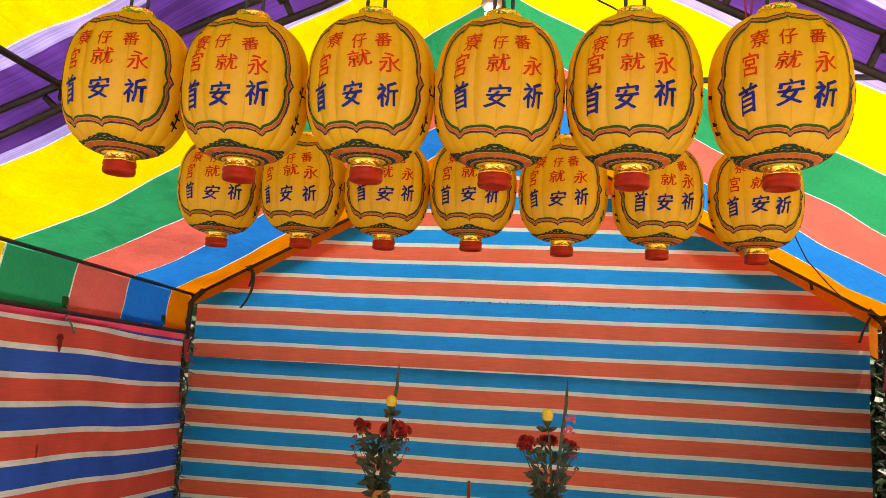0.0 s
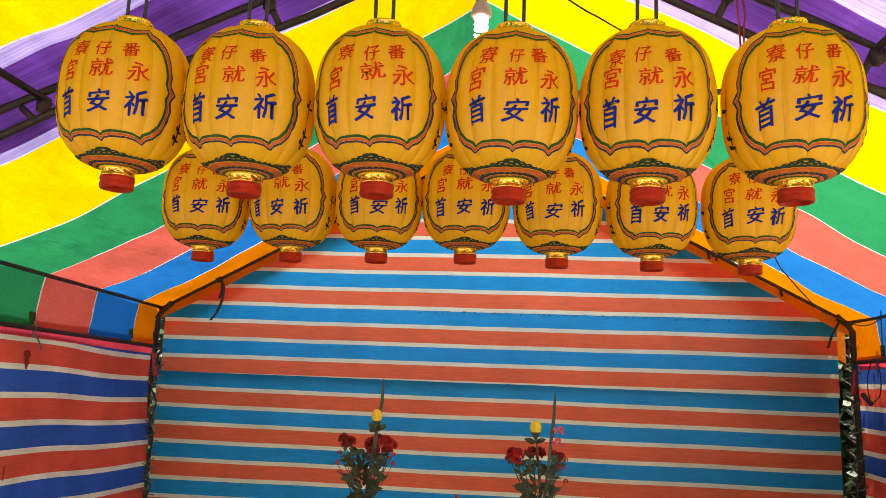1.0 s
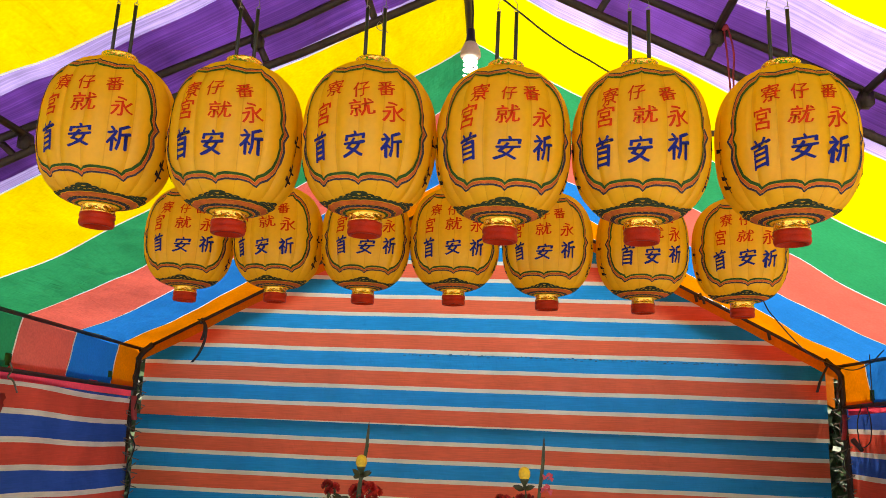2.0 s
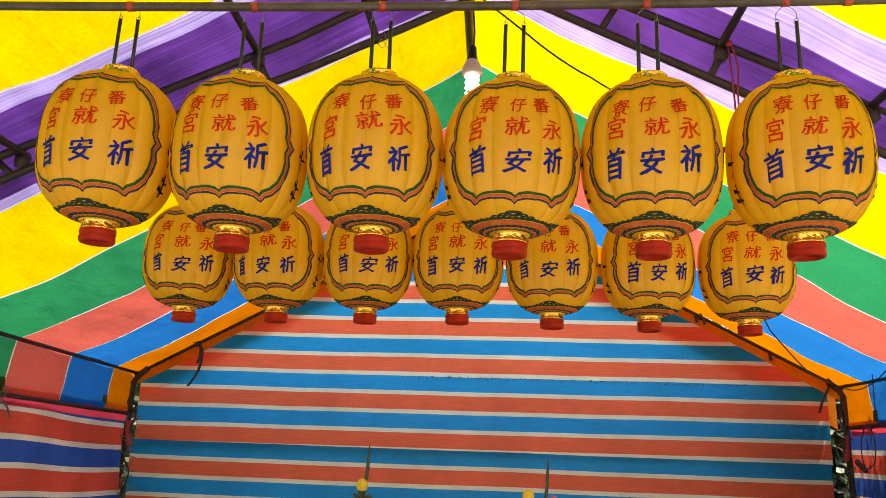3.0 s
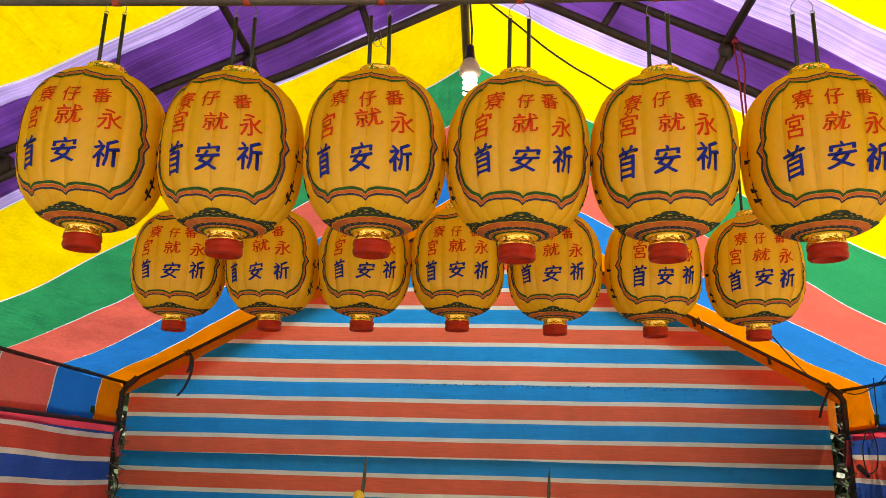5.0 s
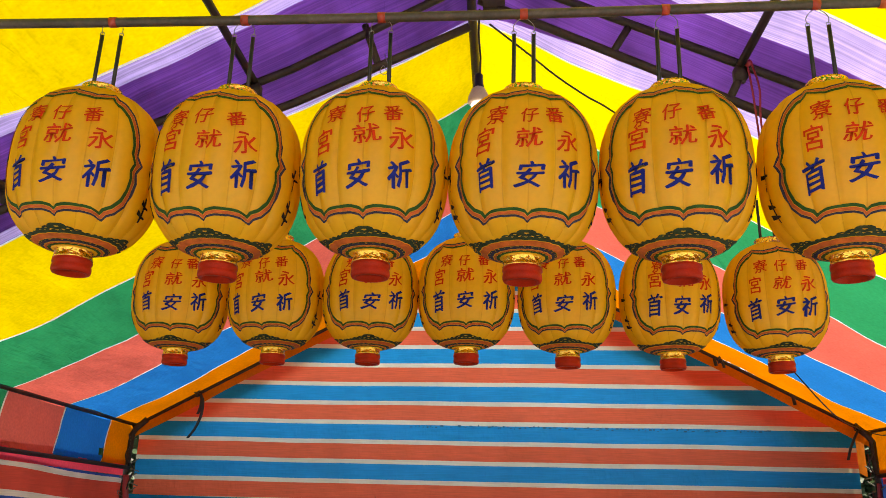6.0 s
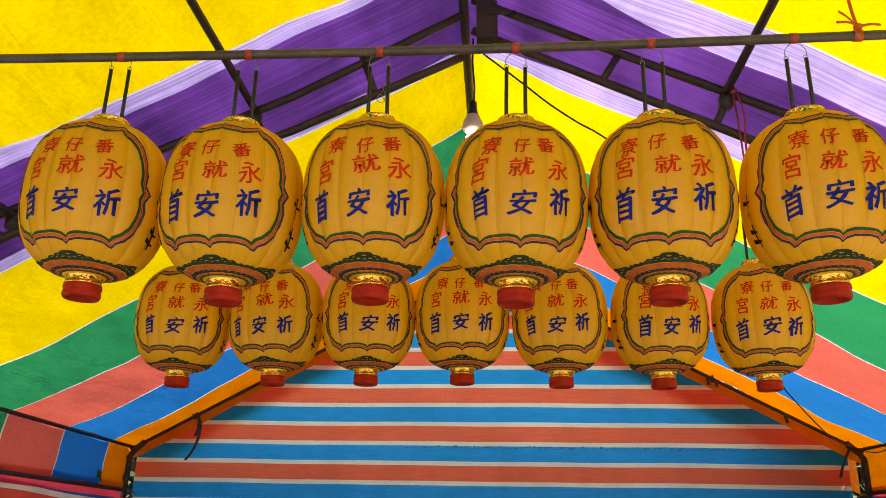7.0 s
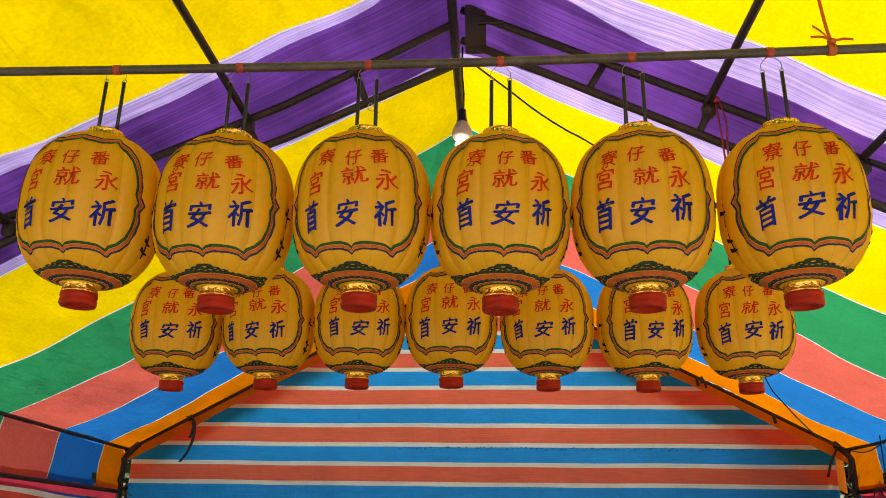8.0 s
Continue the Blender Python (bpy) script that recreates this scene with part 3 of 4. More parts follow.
def build_lantern(kind):
    """One lantern; each kind has its writing set by hand a little differently."""
    hand = random.Random(31 + kind)

    def jig(amount):
        return hand.uniform(-amount, amount) if kind else 0.0

    lan = thing("lantern", "yellow ribbed festival lantern with red and blue characters, red foot", "lantern", group="festival lanterns")
    body = part("body", lantern_skin(), LANTERN, lan, "yellow ribbed translucent skin")
    for s0, s1, mat, lab in ((0.912, 0.958, INK_GREEN, "green"), (0.965, 1.008, INK_ORANGE, "orange"), (1.013, 1.045, INK_NAVY, "dark blue")):
        part("border_line", frame_band(s0, s1), mat, body, lab + " printed border line")
    for r0, r1, mat, wave, waves in ((0.107, 0.100, INK_OLIVE, 0.003, 44), (0.098, 0.081, INK_ORANGE, 0, 0), (0.080, 0.077, INK_OLIVE, 0, 0), (0.075, 0.068, INK_NAVY, 0.003, 30), (0.066, 0.061, INK_ORANGE, 0, 0), (0.059, 0.052, INK_GREEN, 0.002, 24)):
        part("foot_band", ring_band(r0, r1, False, wave, waves), mat, body, "printed ornamental band")
    for r0, r1, mat in ((0.074, 0.069, INK_GREEN), (0.064, 0.058, INK_ORANGE)):
        part("top_band", ring_band(r0, r1, True), mat, body, "printed ornamental band")
    for a in (0, 90, 180, 270):
        part("cloud_motif", cloud(a), INK_OLIVE, body, "green printed cloud motif")
    for ch, p, z, w, h, sl, tn in (("寮", -24, 0.352, 0.044, 0.046, 0.0, -2), ("仔", -2, 0.350, 0.040, 0.042, 0.05, 0), ("番", 21, 0.354, 0.042, 0.042, 0.05, 3),
                                   ("宮", -32, 0.290, 0.050, 0.060, 0.0, -4), ("就", -1, 0.293, 0.062, 0.050, 0.05, 0), ("永", 29, 0.293, 0.056, 0.054, 0.0, 2)):
        part("red_character", glyph(ch, p + jig(3), z + jig(0.007), w * (1 + jig(0.08)), h * (1 + jig(0.08)), sl + jig(0.12), tn + jig(5), 0.022), INK_RED, body, "red painted character")
    for ch, p, z, w, h, sl, tn in (("首", -34, 0.203, 0.054, 0.074, 0.05, -4), ("安", -1, 0.203, 0.060, 0.060, 0.05, -2), ("祈", 30, 0.207, 0.060, 0.066, 0.0, 4)):
        part("blue_character", glyph(ch, p + jig(3), z + jig(0.007), w * (1 + jig(0.10)), h * (1 + jig(0.08)), sl + jig(0.12), tn + jig(5), 0.046), INK_BLUE, body, "blue painted character")
    # brush strokes of the side panel, too oblique to read
    for a0 in (78, -78):
        for z0, z1, d0, d1, hw in ((0.19, 0.13, 0, 3, 0.006), (0.175, 0.165, -5, 6, 0.005), (0.15, 0.142, -6, 7, 0.005), (0.27, 0.21, 1, -2, 0.006), (0.25, 0.243, -6, 6, 0.005)):
            bm = bmesh.new()
            rowa, rowb = [], []
            for k in range(7):
                t = k / 6
                ww = hw * (1.2 - 0.8 * t)
                dp = math.degrees(ww / BODY_R)
                steep = abs(z0 - z1) > 0.03
                p, z = a0 + d0 + (d1 - d0) * t, z0 + (z1 - z0) * t
                rowa.append(bm.verts.new(on_body(p - (dp if steep else 0), z + (0 if steep else ww), 0.0025)))
                rowb.append(bm.verts.new(on_body(p + (dp if steep else 0), z - (0 if steep else ww), 0.0025)))
            for k in range(6):
                bm.faces.new((rowa[k], rowb[k], rowb[k + 1], rowa[k + 1]))
            part("brush_stroke", bm, INK_DARK, body, "dark brush stroke")
    part("collar", lathe([(0.036, 0.472), (0.052, 0.473), (0.053, 0.477), (0.049, 0.482), (0.048, 0.489), (0.051, 0.494), (0.050, 0.499), (0.044, 0.501), (0.040, 0.488)], 32), GOLD, lan, "gold foil collar")
    # thin rib strips in the creases, their darker tone standing for soft shade
    bm = bmesh.new()
    zs = [BODY_LO + 0.006 + (BODY_HI - BODY_LO - 0.012) * i / 16 for i in range(17)]
    for k in range(RIBS):
        a = 360 * k / RIBS
        w = 0.0016
        line = [[bm.verts.new(on_body(a + math.degrees(d * w / max(body_r(z), 0.05)), z, 0.0007 if d else 0.0014)) for d in (-1, 0, 1)] for z in zs]
        for p, q in zip(line, line[1:]):
            for j in (0, 1):
                bm.faces.new((p[j], p[j + 1], q[j + 1], q[j]))
    part("ribs", bm, RIB, body, "rib lines, tinted darker for crease shade")
    part("foot_ring", lathe([(0.036, 0.068), (0.049, 0.064), (0.046, 0.059), (0.044, 0.048), (0.045, 0.040), (0.047, 0.036), (0.03, 0.035)], 32), GOLD, lan, "gold foil ring")
    part("foot_cup", lathe([(0.030, 0.038), (0.043, 0.0375), (0.0465, 0.034), (0.0475, 0.026), (0.0445, 0.021), (0.0465, 0.017), (0.047, 0.007), (0.044, 0.001), (0.036, 0.0), (0.034, 0.010), (0.004, 0.012)], 32), CUP, lan, "red lacquered foot cup")
    for s in (-1, 1):
        part("hanger_rod", tube(((s * 0.0255, 0, 0.48), (s * 0.0250, 0, 0.660)), 0.0054, 8), RUBBER, lan, "black hanger rod")
        pts = [(s * (0.025 + 0.006 * math.sin(t)), 0.0, 0.664 + 0.006 * math.cos(t)) for t in [math.pi + 2 * math.pi * k / 10 for k in range(11)]]
        part("hook_eye", tube(pts, 0.0011, 5), WIRE, lan)
    for s in (-1, 1):
        arc = [(s * (0.025 + 0.011 * math.sin(math.pi * t) - 0.021 * t), 0, 0.666 + 0.044 * t) for t in [k / 8 for k in range(9)]]
        part("wire_loop", tube(arc, 0.0011, 5), WIRE, lan, "thin wire loop")
    return lan


# x, height of the foot, turn, and how far the hook stands east of the foot
FRONT_ROW = [(-0.933, 2.133, 5, 0.018), (-0.566, 2.117, 1, 0.012), (-0.193, 2.118, 0, 0.004), (0.168, 2.106, 3, 0.014), (0.538, 2.108, -8, 0.006), (0.923, 2.110, -5, -0.004)]
BACK_ROW = [(-1.116, 2.097, 10, 0.01), (-0.740, 2.100, -3, 0.0), (-0.380, 2.100, 9, 0.008), (-0.012, 2.102, 2, 0.0), (0.361, 2.089, -8, 0.005), (0.740, 2.083, 5, 0.0), (1.125, 2.074, -6, -0.005)]
ROW_Y, ROW2_Y, PIPE_Z, PIPE_R = 2.436, 3.607, 2.844, 0.0128


def pipe_z(x):
    """The pipes sag a little between their ends."""
    return PIPE_Z - 0.018 * math.cos(math.pi * (x - 0.03) / 3.3)


KINDS = [build_lantern(k) for k in range(5)]
used = [False] * 5
for y, row, kinds in ((ROW_Y, FRONT_ROW, (0, 1, 2, 3, 1, 4)), (ROW2_Y, BACK_ROW, (3, 2, 3, 0, 3, 1, 4))):
    for (x, z, turn, east), k in zip(row, kinds):
        m = pose(x, y, z, 0, math.degrees(math.atan(east / 0.7)), turn)
        if used[k]:
            copy_thing(KINDS[k], m)
        else:
            KINDS[k].matrix_basis = m
            used[k] = True

for y, xs, reach in ((ROW_Y, FRONT_ROW, (-1.62, 1.68)), (ROW2_Y, BACK_ROW, (-1.62, 1.68))):
    pipe = thing("hanging_pipe", "long brown steel pipe with red tape marks carrying the lanterns", "pipe")
    part("pipe", tube([(x, y, pipe_z(x)) for x in span(*reach, 24)], PIPE_R, 14), PIPE, pipe)
    for x, z, turn, east in xs:
        x += east
        bm = tube(((x - 0.010, y, pipe_z(x - 0.01)), (x + 0.010, y, pipe_z(x + 0.01))), PIPE_R + 0.0016, 16)
        part("tape", bm, TAPE, pipe, "wrap of red tape")

# ---- bulb on the ridge ----
bulb = thing("hanging_bulb", "spiral lamp in a ceramic socket hanging on a black cord", "light bulb", (0.030, 3.73, 3.18))
part("cord", tube([(0.006, 0.0, 0.17), (0.008, 0.0, 0.26), (0.000, 0.0, 0.38), (0.004, 0, 0.50)], 0.0045, 8), RUBBER, bulb, "black cord")
part("holder", lathe([(0.010, 0.185), (0.018, 0.178), (0.021, 0.13), (0.024, 0.125), (0.024, 0.112), (0.01, 0.11)], 20), RUBBER, bulb, "black lamp holder")
part("base", lathe([(0.016, 0.122), (0.028, 0.112), (0.043, 0.078), (0.047, 0.054), (0.044, 0.046), (0.012, 0.044)], 24), CERAMIC, bulb, "beige lamp base")
bm = tube([(0.026 * math.cos(t), 0.026 * math.sin(t), 0.048 - 0.0125 * t / math.pi) for t in [k * math.pi / 8 for k in range(57)]], 0.0068, 8)
part("spiral_tube", bm, LIT, bulb, "white glowing spiral tube")

# ---- ribbons, cords and straps ----
def flat_band(points, width, across=(1, 0, 0), thick=0.0012):
    """A thin strap with real thickness along a polyline."""
    bm = bmesh.new()
    ac = Vector(across).normalized()
    pts = [Vector(p) for p in points]
    rings = []
    for i, p in enumerate(pts):
        d = (pts[min(i + 1, len(pts) - 1)] - pts[max(i - 1, 0)]).normalized()
        nrm = d.cross(ac).normalized() * thick
        side = ac * width / 2
        rings.append([bm.verts.new(q) for q in (p - side - nrm, p + side - nrm, p + side + nrm, p - side + nrm)])
    for a, b in zip(rings, rings[1:]):
        for k in range(4):
            bm.faces.new((a[k], a[(k + 1) % 4], b[(k + 1) % 4], b[k]))
    bm.faces.new(rings[0][::-1])
    bm.faces.new(rings[-1])
    return bm


def curve_through(pts, n=8):
    """Smooth polyline through a few points (Catmull-Rom)."""
    p = [Vector(q) for q in pts]
    p = [p[0] * 2 - p[1]] + p + [p[-1] * 2 - p[-2]]
    out = []
    for i in range(1, len(p) - 2):
        for k in range(n):
            t = k / n
            out.append(0.5 * (2 * p[i] + (p[i + 1] - p[i - 1]) * t + (2 * p[i - 1] - 5 * p[i] + 4 * p[i + 1] - p[i + 2]) * t * t + (3 * p[i] - p[i - 1] - 3 * p[i + 1] + p[i + 2]) * t ** 3))
    out.append(p[-2])
    return out


# red ribbon round the truss bracket
rb = thing("hanging_ribbon", "red plastic ribbon tied to the truss and hanging down", "ribbon")
xr = XC + 0.985
for k, (dx, dy, foot) in enumerate(((0.0, -0.025, 2.66), (0.012, -0.03, 2.60))):
    zt = roof_z(xr) - 0.03
    part("strand", flat_band(curve_through([(xr + 0.02 + dx, truss_y(xr) + dy, zt), (xr + 0.024 + dx * 2, truss_y(xr) + dy - 0.02, zt - 0.13), (xr + 0.036 + dx, truss_y(xr) + dy, zt - 0.26), (xr + 0.05 + dx, truss_y(xr) + dy + 0.01, foot)]), 0.008, (1, 0.5, 0)), PINK_RIBBON, rb)
part("knot", lathe([(0.004, -0.012), (0.014, -0.006), (0.016, 0.002), (0.010, 0.010), (0.003, 0.012)], 10), PINK_RIBBON, rb).location = (xr + 0.022, truss_y(xr) - 0.035, roof_z(xr) - 0.05)

# red ribbon bow on the lantern pipe
bow = thing("ribbon_bow", "orange-red plastic ribbon tied in a bow round the pipe", "ribbon")
px = 1.085
part("wrap", tube(((px - 0.010, ROW_Y, pipe_z(px)), (px + 0.012, ROW_Y, pipe_z(px))), PIPE_R + 0.003, 14), RIBBON, bow)
zt = pipe_z(px) + PIPE_R + 0.006
part("knot", lathe([(0.003, -0.008), (0.011, -0.004), (0.012, 0.004), (0.004, 0.010)], 10), RIBBON, bow).location = (px, ROW_Y - 0.012, zt)
part("strand", flat_band(curve_through([(px, ROW_Y - 0.01, zt), (px - 0.006, ROW_Y, zt + 0.08), (px - 0.022, ROW_Y, roof_z(px) - 0.02)]), 0.010, (1, 0.3, 0)), RIBBON, bow)
for pts in ([(px, ROW_Y - 0.014, zt), (px - 0.03, ROW_Y - 0.02, zt + 0.03), (px - 0.048, ROW_Y - 0.02, zt + 0.045)],
            [(px, ROW_Y - 0.014, zt), (px - 0.03, ROW_Y - 0.03, zt + 0.004), (px - 0.062, ROW_Y - 0.03, zt + 0.005)],
            [(px, ROW_Y - 0.014, zt), (px + 0.03, ROW_Y - 0.02, zt + 0.003), (px + 0.05, ROW_Y - 0.03, zt - 0.006)]):
    part("loop", flat_band(curve_through(pts), 0.009, (0.2, 0.5, 1)), RIBBON, bow)

# black straps on the gable rafters
def strap(x, tails, label="black cloth strap knotted round the gable rafter"):
    st = thing("tie_strap", label, "strap")
    z = roof_z(x) - 0.035
    ring = [(x + 0.004 * math.cos(t), BACK + 0.025 * math.sin(t), z + 0.025 * math.cos(t)) for t in [2 * math.pi * k / 14 for k in range(15)]]
    part("loop", tube(ring, 0.007, 6), RUBBER, st)
    part("knot", lathe([(0.005, -0.022), (0.017, -0.010), (0.018, 0.006), (0.008, 0.018)], 10), RUBBER, st).location = (x, BACK - 0.035, z - 0.012)
    for pts in tails:
        part("tail", flat_band(curve_through([(x + a, BACK - 0.035, z + b) for a, b in pts]), 0.024, (1, 0.3, 0.1), 0.002), RUBBER, st)


strap(-2.36, ([(0, 0), (0.05, -0.05), (0.05, -0.17), (0.01, -0.28), (-0.045, -0.36)], [(0, 0), (0.035, -0.02), (0.04, -0.10), (0.02, -0.17)], [(0, 0), (-0.06, 0.02)]))
strap(-1.12, ([(0, 0), (0.02, -0.05), (-0.005, -0.13)], [(0, 0), (0.05, 0.01)]), "short black strap tied to the gable rafter")
strap(2.84, ([(0, -0.03), (-0.03, -0.08), (-0.07, -0.16), (-0.10, -0.25)], [(0, 0), (0.06, -0.04)]), "frayed black strap trailing from the gable corner")
strap(1.85, ([(0, 0), (0.02, -0.04), (0.025, -0.07)],), "short black strap tied to the gable rafter")

# power cables
cable = thing("power_cable", "thin black cable slung from the ridge to the gable corner", "cable")
part("cord", tube(curve_through([(0.081, 3.45, 3.43), (0.235, 3.58, 3.37), (0.36, 3.7, 3.327), (0.491, 3.82, 3.296), (0.623, 3.95, 3.282), (0.998, 4.55, 3.33), (1.506, 5.4, 3.094), (1.997, 6.180, 2.572), (2.130, 6.30, 2.424), (2.478, 6.70, 2.231), (2.841, 7.250, 2.199)]), 0.0045, 6), RUBBER, cable)
part("cord", tube(curve_through([(2.841, 7.25, 2.199), (2.89, 6.95, 2.13), (2.885, 6.6, 2.16), (2.88, 6.35, 2.235)]), 0.0045, 6), RUBBER, cable)
drop_cable = thing("hanging_cable", "looped black cable with a socket hanging from the side rail", "cable")
part("cord", tube(curve_through([(2.86, 6.55, 2.215), (2.862, 6.56, 2.0), (2.86, 6.55, 1.86)]), 0.004, 6), RUBBER, drop_cable)
part("cord", tube(curve_through([(2.86, 6.75, 1.86), (2.85, 6.82, 1.72), (2.85, 6.78, 1.56), (2.85, 6.62, 1.60), (2.855, 6.60, 1.74), (2.86, 6.66, 1.85)]), 0.0045, 6), RUBBER, drop_cable)
part("socket", tube(curve_through([(2.845, 6.90, 1.60), (2.845, 6.83, 1.57), (2.845, 6.76, 1.535)]), 0.022, 10, None, 0.7), RUBBER, drop_cable, "black cable socket")

# ---- rope lacing, eyelets and clips ----
for side, edge in ((-1, WEST), (1, EAST)):
    lace = thing("rope_lacing", "dull grey rope lacing the tarpaulin edges to the corner post", "rope")
    for k in range(16):
        z = 0.15 + k * 0.112
        w = side * (0.03 if k % 2 else 0.0)
        pts = [(edge - side * 0.06, 7.385, z), (edge + w, 7.27, z + 0.04), (edge + side * 0.035, 7.25, z + 0.07), (edge + side * 0.01, 7.335, z + 0.055), (edge - side * 0.045, 7.385, z + 0.10)]
        part("turn", tube(curve_through(pts, 5), 0.0045, 6), ROPE, lace)
    part("pink_tag", flat_band(curve_through([(edge - side * 0.01, 7.265, 1.80), (edge - side * 0.02, 7.255, 1.70), (edge - side * 0.035, 7.26, 1.60)]), 0.045, (1, 0.4, 0)), PINK_RIBBON, lace, "faded pink ribbon tag")
    cords = thing("dangling_cord", "tangled dark cord wound down the corner post", "cord")
    rnd = random.Random(5 + side)
    pts = [(edge + 0.04 * rnd.uniform(-1, 1) - side * 0.02, 7.27 + 0.02 * rnd.uniform(-1, 1), 2.12 - 0.09 * k) for k in range(23)]
    part("cord", tube(curve_through(pts, 5), 0.006, 6), RUBBER, cords)
    for k in (8, 10):
        ys = seam_y(k, edge)
        clip = thing("valance_clip", "dark green plastic clip with a rope tie at a valance seam" if k == 8 else "dark green plastic clip at a valance seam", "clip", (edge + side * 0.02, ys - 0.115, 1.925 + 0.5 * lift(edge, ys)), "valance clips")
        part("plate", block((-0.012, -0.035, -0.03), (-side * 0.006, 0.035, 0.05), 0.004), INK_GREEN, clip)
        if k == 8:
            part("tie", tube(curve_through([(-side * 0.015, 0, -0.01), (-side * 0.03, 0.01, -0.05), (-side * 0.02, -0.005, -0.10), (-side * 0.035, 0.03, -0.12), (-side * 0.03, 0.10, -0.19)]), 0.006, 6), ROPE, clip, "grey rope tie")

for y, z, h, w in ((5.38, 1.75, 0.12, 0.085), (5.27, 1.04, 0.09, 0.03)):
    bm = sheet(lambda u, v: (WEST - 0.03 + 0.02 * wob(y + (u - 0.5) * w, z - h * v, 0, 1.2, 3) + 0.012, y + (u - 0.5) * w * (0.9 - 0.6 * v + 0.22 * math.sin(14 * v + 9 * y) + 0.15 * math.sin(31 * v)), z - h * v), span(0, 1, 4), span(0, 1, 8))
    stain = part("stain", bm, STAIN, bpy.data.objects["west_wall"], "dark red drip stain")

# ---- altar table with flowers ----
table = thing("altar_table", "long red lacquered wooden altar table", "table", (-0.1, 4.75, 0))
part("tabletop", block((-1.2, -0.32, 0.71), (1.2, 0.32, 0.75), 0.008), WOOD, table)
part("apron", block((-1.12, -0.27, 0.60), (1.12, -0.245, 0.708), 0.004), WOOD, table)
for sx in (-1, 1):
    for sy in (-1, 1):
        part("leg", block((sx * 1.08 - 0.03, sy * 0.24 - 0.03, 0), (sx * 1.08 + 0.03, sy * 0.24 + 0.03, 0.708), 0.006), WOOD, table)
candle = thing("altar_candle", "slim red candle standing on the altar table", "candle", (-0.093, 4.75, 0.75))
part("stick", lathe([(0.009, 0.012), (0.009, 0.28), (0.007, 0.288), (0.002, 0.29)], 14), CUP, candle)
part("holder", lathe([(0.035, 0.0), (0.036, 0.006), (0.014, 0.012), (0.012, 0.03), (0.008, 0.031)], 20), GOLD, candle, "brass candle holder")


def leaf_blade(root, tip, width, bend=0.02, n=6):
    """A pointed leaf with a shallow keel."""
    bm = bmesh.new()
    a, b = Vector(root), Vector(tip)
    d = (b - a).normalized()
    s = d.cross(Vector((0.3, -1, 0.2))).normalized()
    nrm = s.cross(d)
    left, mid, right = [], [], []
    for k in range(n + 1):
        t = k / n
        w = width * (math.sin(math.pi * (0.08 + 0.92 * t)) ** 0.8) / 2
        p = a + (b - a) * t + nrm * bend * math.sin(math.pi * t)
        left.append(bm.verts.new(p - s * w))
        mid.append(bm.verts.new(p - nrm * w * 0.35))
        right.append(bm.verts.new(p + s * w))
    for k in range(n):
        bm.faces.new((left[k], mid[k], mid[k + 1], left[k + 1]))
        bm.faces.new((mid[k], right[k], right[k + 1], mid[k + 1]))
    return bm


def ruffled_bloom(c, r, rnd, petals=26):
    """A carnation: many small ruffled petals round a centre."""
    bm = bmesh.new()
    c = Vector(c)
    for k in range(petals):
        el = math.asin(-0.35 + 1.35 * (k + 0.5) / petals)
        az = k * 2.39996 + rnd.uniform(-0.2, 0.2)
        d = Vector((math.cos(el) * math.cos(az), math.cos(el) * math.sin(az), math.sin(el)))
        t = d.orthogonal().normalized()
        b = d.cross(t)
        rr = r * rnd.uniform(0.8, 1.12)
        base = bm.verts.new(c + d * rr * 0.25)
        rim = []
        for j in range(5):
            a = (j - 2) / 2
            rim.append(bm.verts.new(c + d * rr * (1 - 0.12 * abs(a) + (0.1 if j % 2 else -0.04)) + t * a * rr * 0.55 + b * rr * (0.12 if j % 2 else -0.12)))
        for j in range(4):
            bm.faces.new((base, rim[j], rim[j + 1]))
    return bm


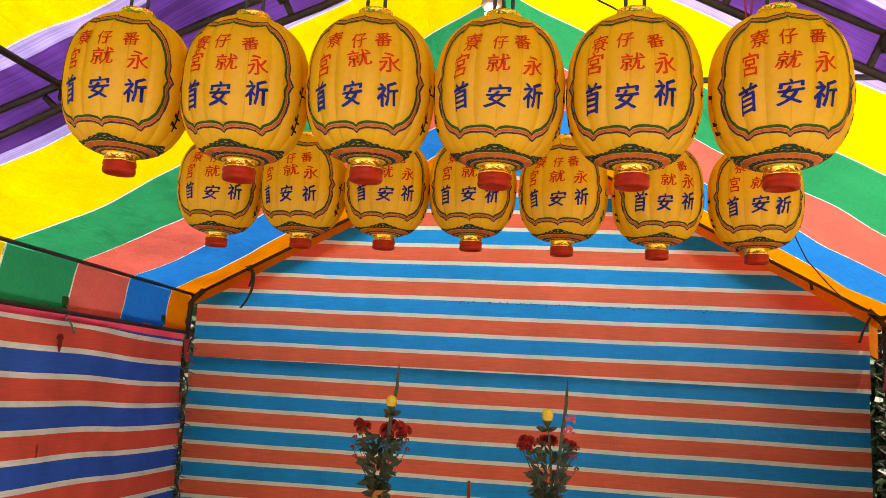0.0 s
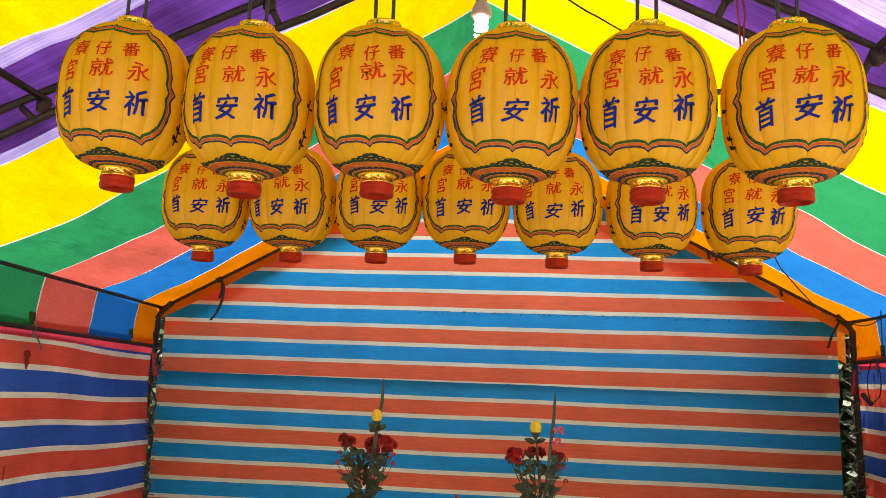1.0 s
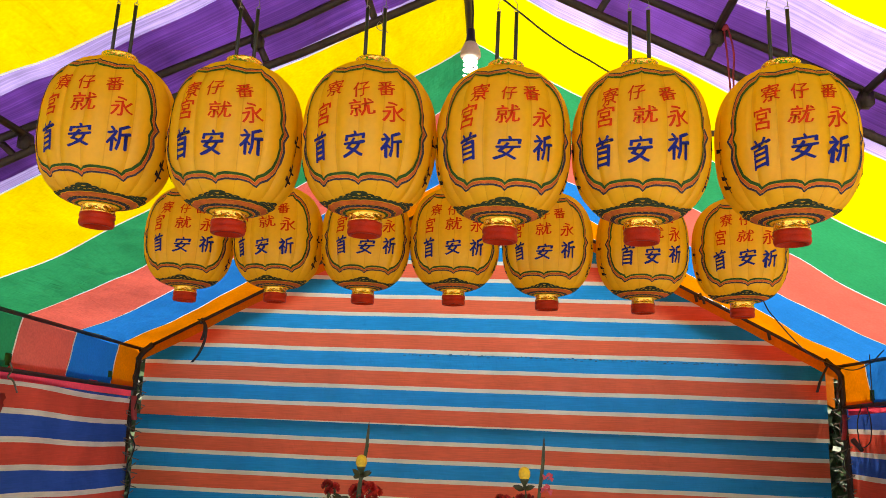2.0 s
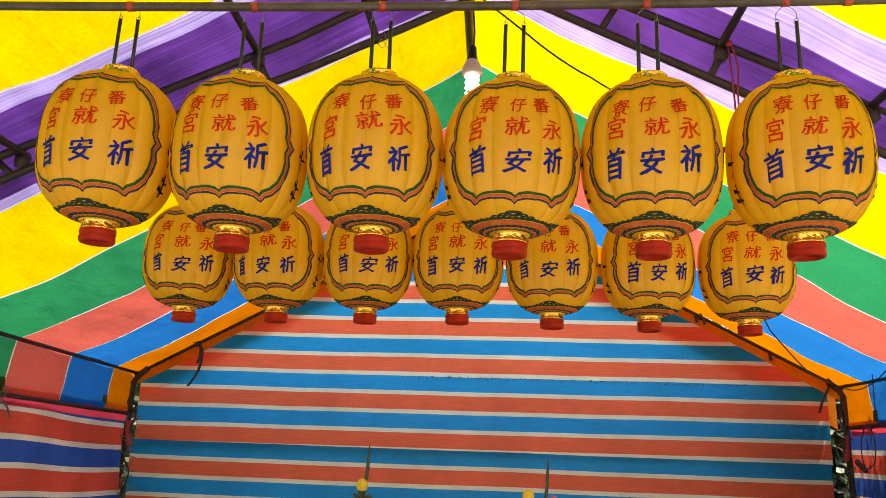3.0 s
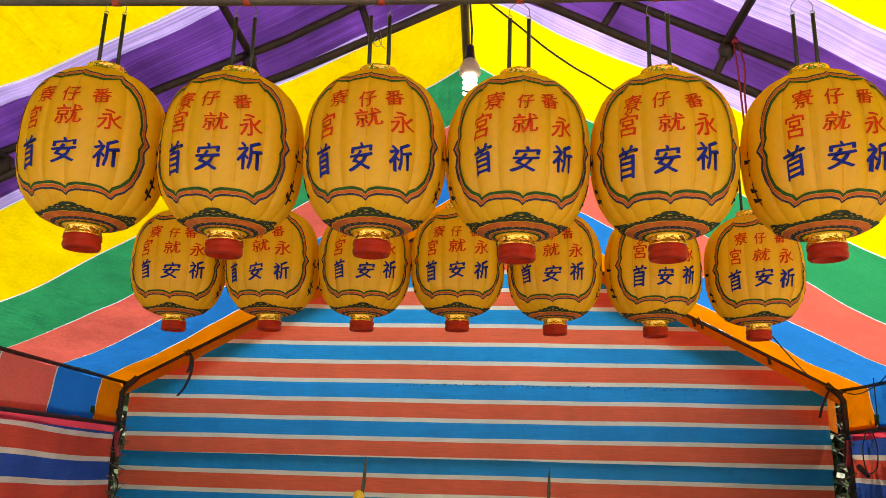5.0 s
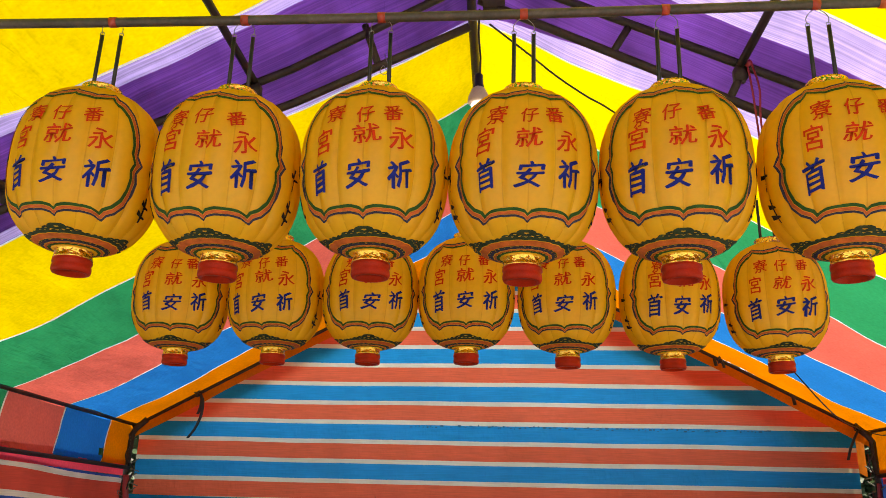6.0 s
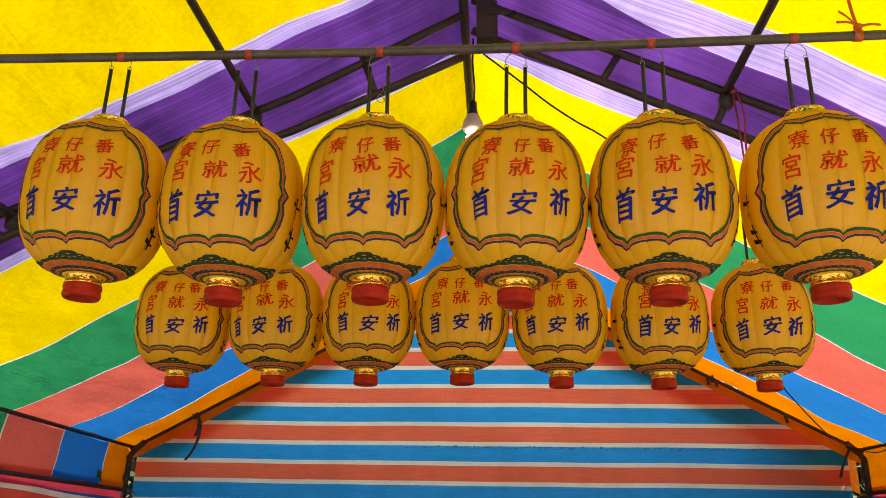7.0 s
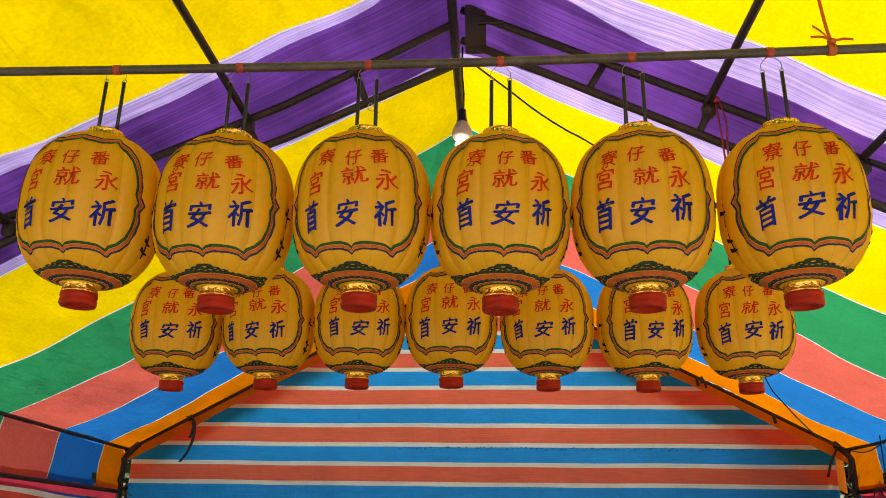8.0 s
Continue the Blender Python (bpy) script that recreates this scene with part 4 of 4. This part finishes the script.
def bouquet(label, at, bud, spike, blooms, buds, florets, seed):
    rnd = random.Random(seed)
    x0, y0, z0 = at
    fl = thing("flower_vase", label, "flowers", at)
    part("vase", lathe([(0.040, 0), (0.044, 0.006), (0.055, 0.05), (0.058, 0.09), (0.040, 0.15), (0.034, 0.175), (0.048, 0.208), (0.055, 0.214), (0.052, 0.216), (0.032, 0.178), (0.01, 0.17)], 28), VASE, fl, "amber glazed vase")
    mouth = Vector((0, 0, 0.2))

    def stem(tip, r=0.003):
        tip = Vector(tip)
        start = mouth + Vector((rnd.uniform(-0.025, 0.025), rnd.uniform(-0.025, 0.025), -0.05))
        mid = start.lerp(tip, 0.5) + Vector((rnd.uniform(-0.012, 0.012), rnd.uniform(-0.012, 0.012), 0.02))
        part("stem", tube(curve_through([start, mid, tip], 5), r, 6), STEM, fl)

    def rel(x, z, dy=0.0):
        return Vector((x - x0, dy, z - z0))

    for x, z, r in blooms:
        p = rel(x, z, rnd.uniform(-0.06, 0.05))
        stem(p)
        part("bloom", ruffled_bloom(p, r, rnd), PETAL_RED, fl, "dark red ruffled bloom")
        part("calyx", lathe([(0.003, -0.03), (0.009, -0.018), (0.010, -0.004), (0.004, 0.002)], 8), STEM, fl).location = p
    for x, z in buds:
        p = rel(x, z, rnd.uniform(-0.05, 0.05))
        stem(p, 0.0018)
        part("small_bud", ruffled_bloom(p, 0.014, rnd, 10), PETAL_RED, fl, "small dark red bud")
    # yellow chrysanthemum bud in its sleeve
    p = rel(*bud, -0.03)
    stem(p - Vector((0, 0, 0.03)), 0.004)
    part("yellow_bud", lathe([(0.010, -0.045), (0.020, -0.030), (0.029, -0.008), (0.029, 0.010), (0.022, 0.026), (0.010, 0.034), (0.002, 0.036)], 18), PETAL_YELLOW, fl, "round yellow flower bud").location = p
    part("sepals", lathe([(0.004, -0.07), (0.008, -0.055), (0.020, -0.036), (0.0245, -0.024), (0.020, -0.022)], 14), STEM, fl).location = p
    # tall gladiolus spike
    tip = rel(*spike, 0.0)
    stem(tip - Vector((0, 0, 0.12)), 0.006)
    part("spike_leaf", leaf_blade(tip - Vector((0.012, 0, 0.20)), tip, 0.017, 0.008), LEAF, fl, "green pointed spike")
    part("spike_leaf", leaf_blade(tip - Vector((0.035, 0, 0.36)), tip - Vector((0.006, 0.01, 0.09)), 0.016, 0.01), STEM, fl)
    part("spike_leaf", leaf_blade(tip - Vector((0.05, 0, 0.52)), tip - Vector((0.02, 0.01, 0.22)), 0.016, 0.01), STEM, fl)
    for x, z in florets:
        p = rel(x, z, -0.03)
        part("floret", ruffled_bloom(p, 0.030, rnd, 9), PETAL_PINK, fl, "pink floret")
    # foliage, fuller towards the vase
    for k in range(190):
        h = rnd.random() ** 1.3
        z = 0.18 + h * 0.32
        spread = 0.05 + 0.10 * h
        a = rnd.uniform(0, 2 * math.pi)
        root = Vector((spread * 0.7 * math.cos(a) * rnd.random(), spread * 0.7 * math.sin(a) * rnd.random(), z))
        out = Vector((math.cos(a), math.sin(a), rnd.uniform(-0.5, 0.9)))
        part("leaf", leaf_blade(root, root + out.normalized() * rnd.uniform(0.04, 0.085), rnd.uniform(0.014, 0.028), rnd.uniform(-0.01, 0.015), 4), LEAF, fl)
    for k in range(7):
        a = rnd.uniform(0, 2 * math.pi)
        root = rel(bud[0], bud[1] - 0.075, -0.02)
        part("leaf", leaf_blade(root, root + Vector((math.cos(a) * 0.06, math.sin(a) * 0.04, rnd.uniform(-0.01, 0.035))), 0.026, 0.01, 4), LEAF, fl)


bouquet("vase of red carnations, a yellow bud and a tall green spike", (-0.585, 4.76, 0.75), (-0.527, 1.432), (-0.500, 1.645),
        [(-0.705, 1.305, 0.030), (-0.668, 1.292, 0.028), (-0.690, 1.275, 0.024), (-0.560, 1.275, 0.040), (-0.520, 1.300, 0.034), (-0.480, 1.295, 0.040), (-0.455, 1.280, 0.034), (-0.545, 1.245, 0.034), (-0.470, 1.255, 0.030)],
        [(-0.715, 1.235), (-0.730, 1.18), (-0.70, 1.20), (-0.725, 1.13), (-0.43, 1.235), (-0.44, 1.18), (-0.46, 1.21)], [], 11)
bouquet("vase of red carnations, yellow bud and pink gladiolus spike", (0.325, 4.66, 0.75), (0.313, 1.402), (0.412, 1.595),
        [(0.195, 1.268, 0.028), (0.225, 1.262, 0.032), (0.180, 1.245, 0.024), (0.215, 1.235, 0.028), (0.325, 1.265, 0.040), (0.300, 1.275, 0.030), (0.405, 1.262, 0.026), (0.440, 1.258, 0.024), (0.425, 1.235, 0.022)],
        [(0.455, 1.235), (0.47, 1.24), (0.455, 1.205), (0.465, 1.14), (0.43, 1.20)], [(0.432, 1.385), (0.420, 1.325)], 23)

# ---- greenery outside the corners, and unseen shrubs added for shade ----
def bush(at, size, count, seed):
    rnd = random.Random(seed)
    bm = bmesh.new()
    for k in range(count):
        c = Vector((rnd.gauss(0, 0.42), rnd.gauss(0, 0.30), rnd.random() ** 0.8)) 
        c = Vector((c.x * size[0], c.y * size[1], c.z * size[2]))
        d = Vector((rnd.uniform(-1, 1), rnd.uniform(-1, 1), rnd.uniform(-0.6, 0.8))).normalized()
        s = d.orthogonal().normalized()
        L, w = rnd.uniform(0.06, 0.15), rnd.uniform(0.018, 0.04)
        v = [bm.verts.new(c + q) for q in (Vector((0, 0, 0)), d * L * 0.5 + s * w, d * L, d * L * 0.5 - s * w)]
        bm.faces.new(v)
    sh = thing("bush", "dense green shrub outside the tent, at corners and added as wall shade", "bush", at)
    crown = part("crown", bm, FOLIAGE, sh, "", False)
    crown["kind"] = "stuff"
    for k in range(5):
        a = rnd.uniform(0, 6.28)
        part("branch", tube(curve_through([(0.03 * math.cos(a), 0.03 * math.sin(a), 0), (0.12 * math.cos(a), 0.1 * math.sin(a), size[2] * 0.45), (0.3 * math.cos(a) * size[0], 0.2 * math.sin(a), size[2] * 0.9)]), 0.014, 6, None, 0.4), WOOD, sh)


# shrubs at x 2.45 and x 3.5 are added unseen, to shade the walls
for at, size, count, seed in (((3.15, 7.85, 0), (0.7, 0.35, 2.6), 9000, 1), ((2.45, 7.95, 0), (0.85, 0.32, 3.1), 1500, 6), ((-3.3, 7.95, 0), (0.9, 0.45, 2.5), 5200, 2),
                              ((4.3, 8.0, 0), (1.2, 0.5, 2.7), 5200, 3), ((-4.4, 8.0, 0), (1.2, 0.5, 2.7), 5200, 4), ((3.5, 6.3, 0), (0.32, 1.6, 2.2), 7000, 5)):
    bush(at, size, count, seed)

wire_hook = thing("wire_hook", "small bent wire hook hanging on the truss", "hook", (-0.34, truss_y(-0.34) - 0.02, 3.30))
part("wire", tube(curve_through([(0, 0.02, 0.03), (0.012, 0, -0.01), (0.02, 0, -0.05), (0.008, 0, -0.075), (-0.012, 0, -0.06), (0.0, 0, -0.035), (0.022, 0, -0.07), (0.036, 0, -0.085)]), 0.0016, 6), WIRE, wire_hook)
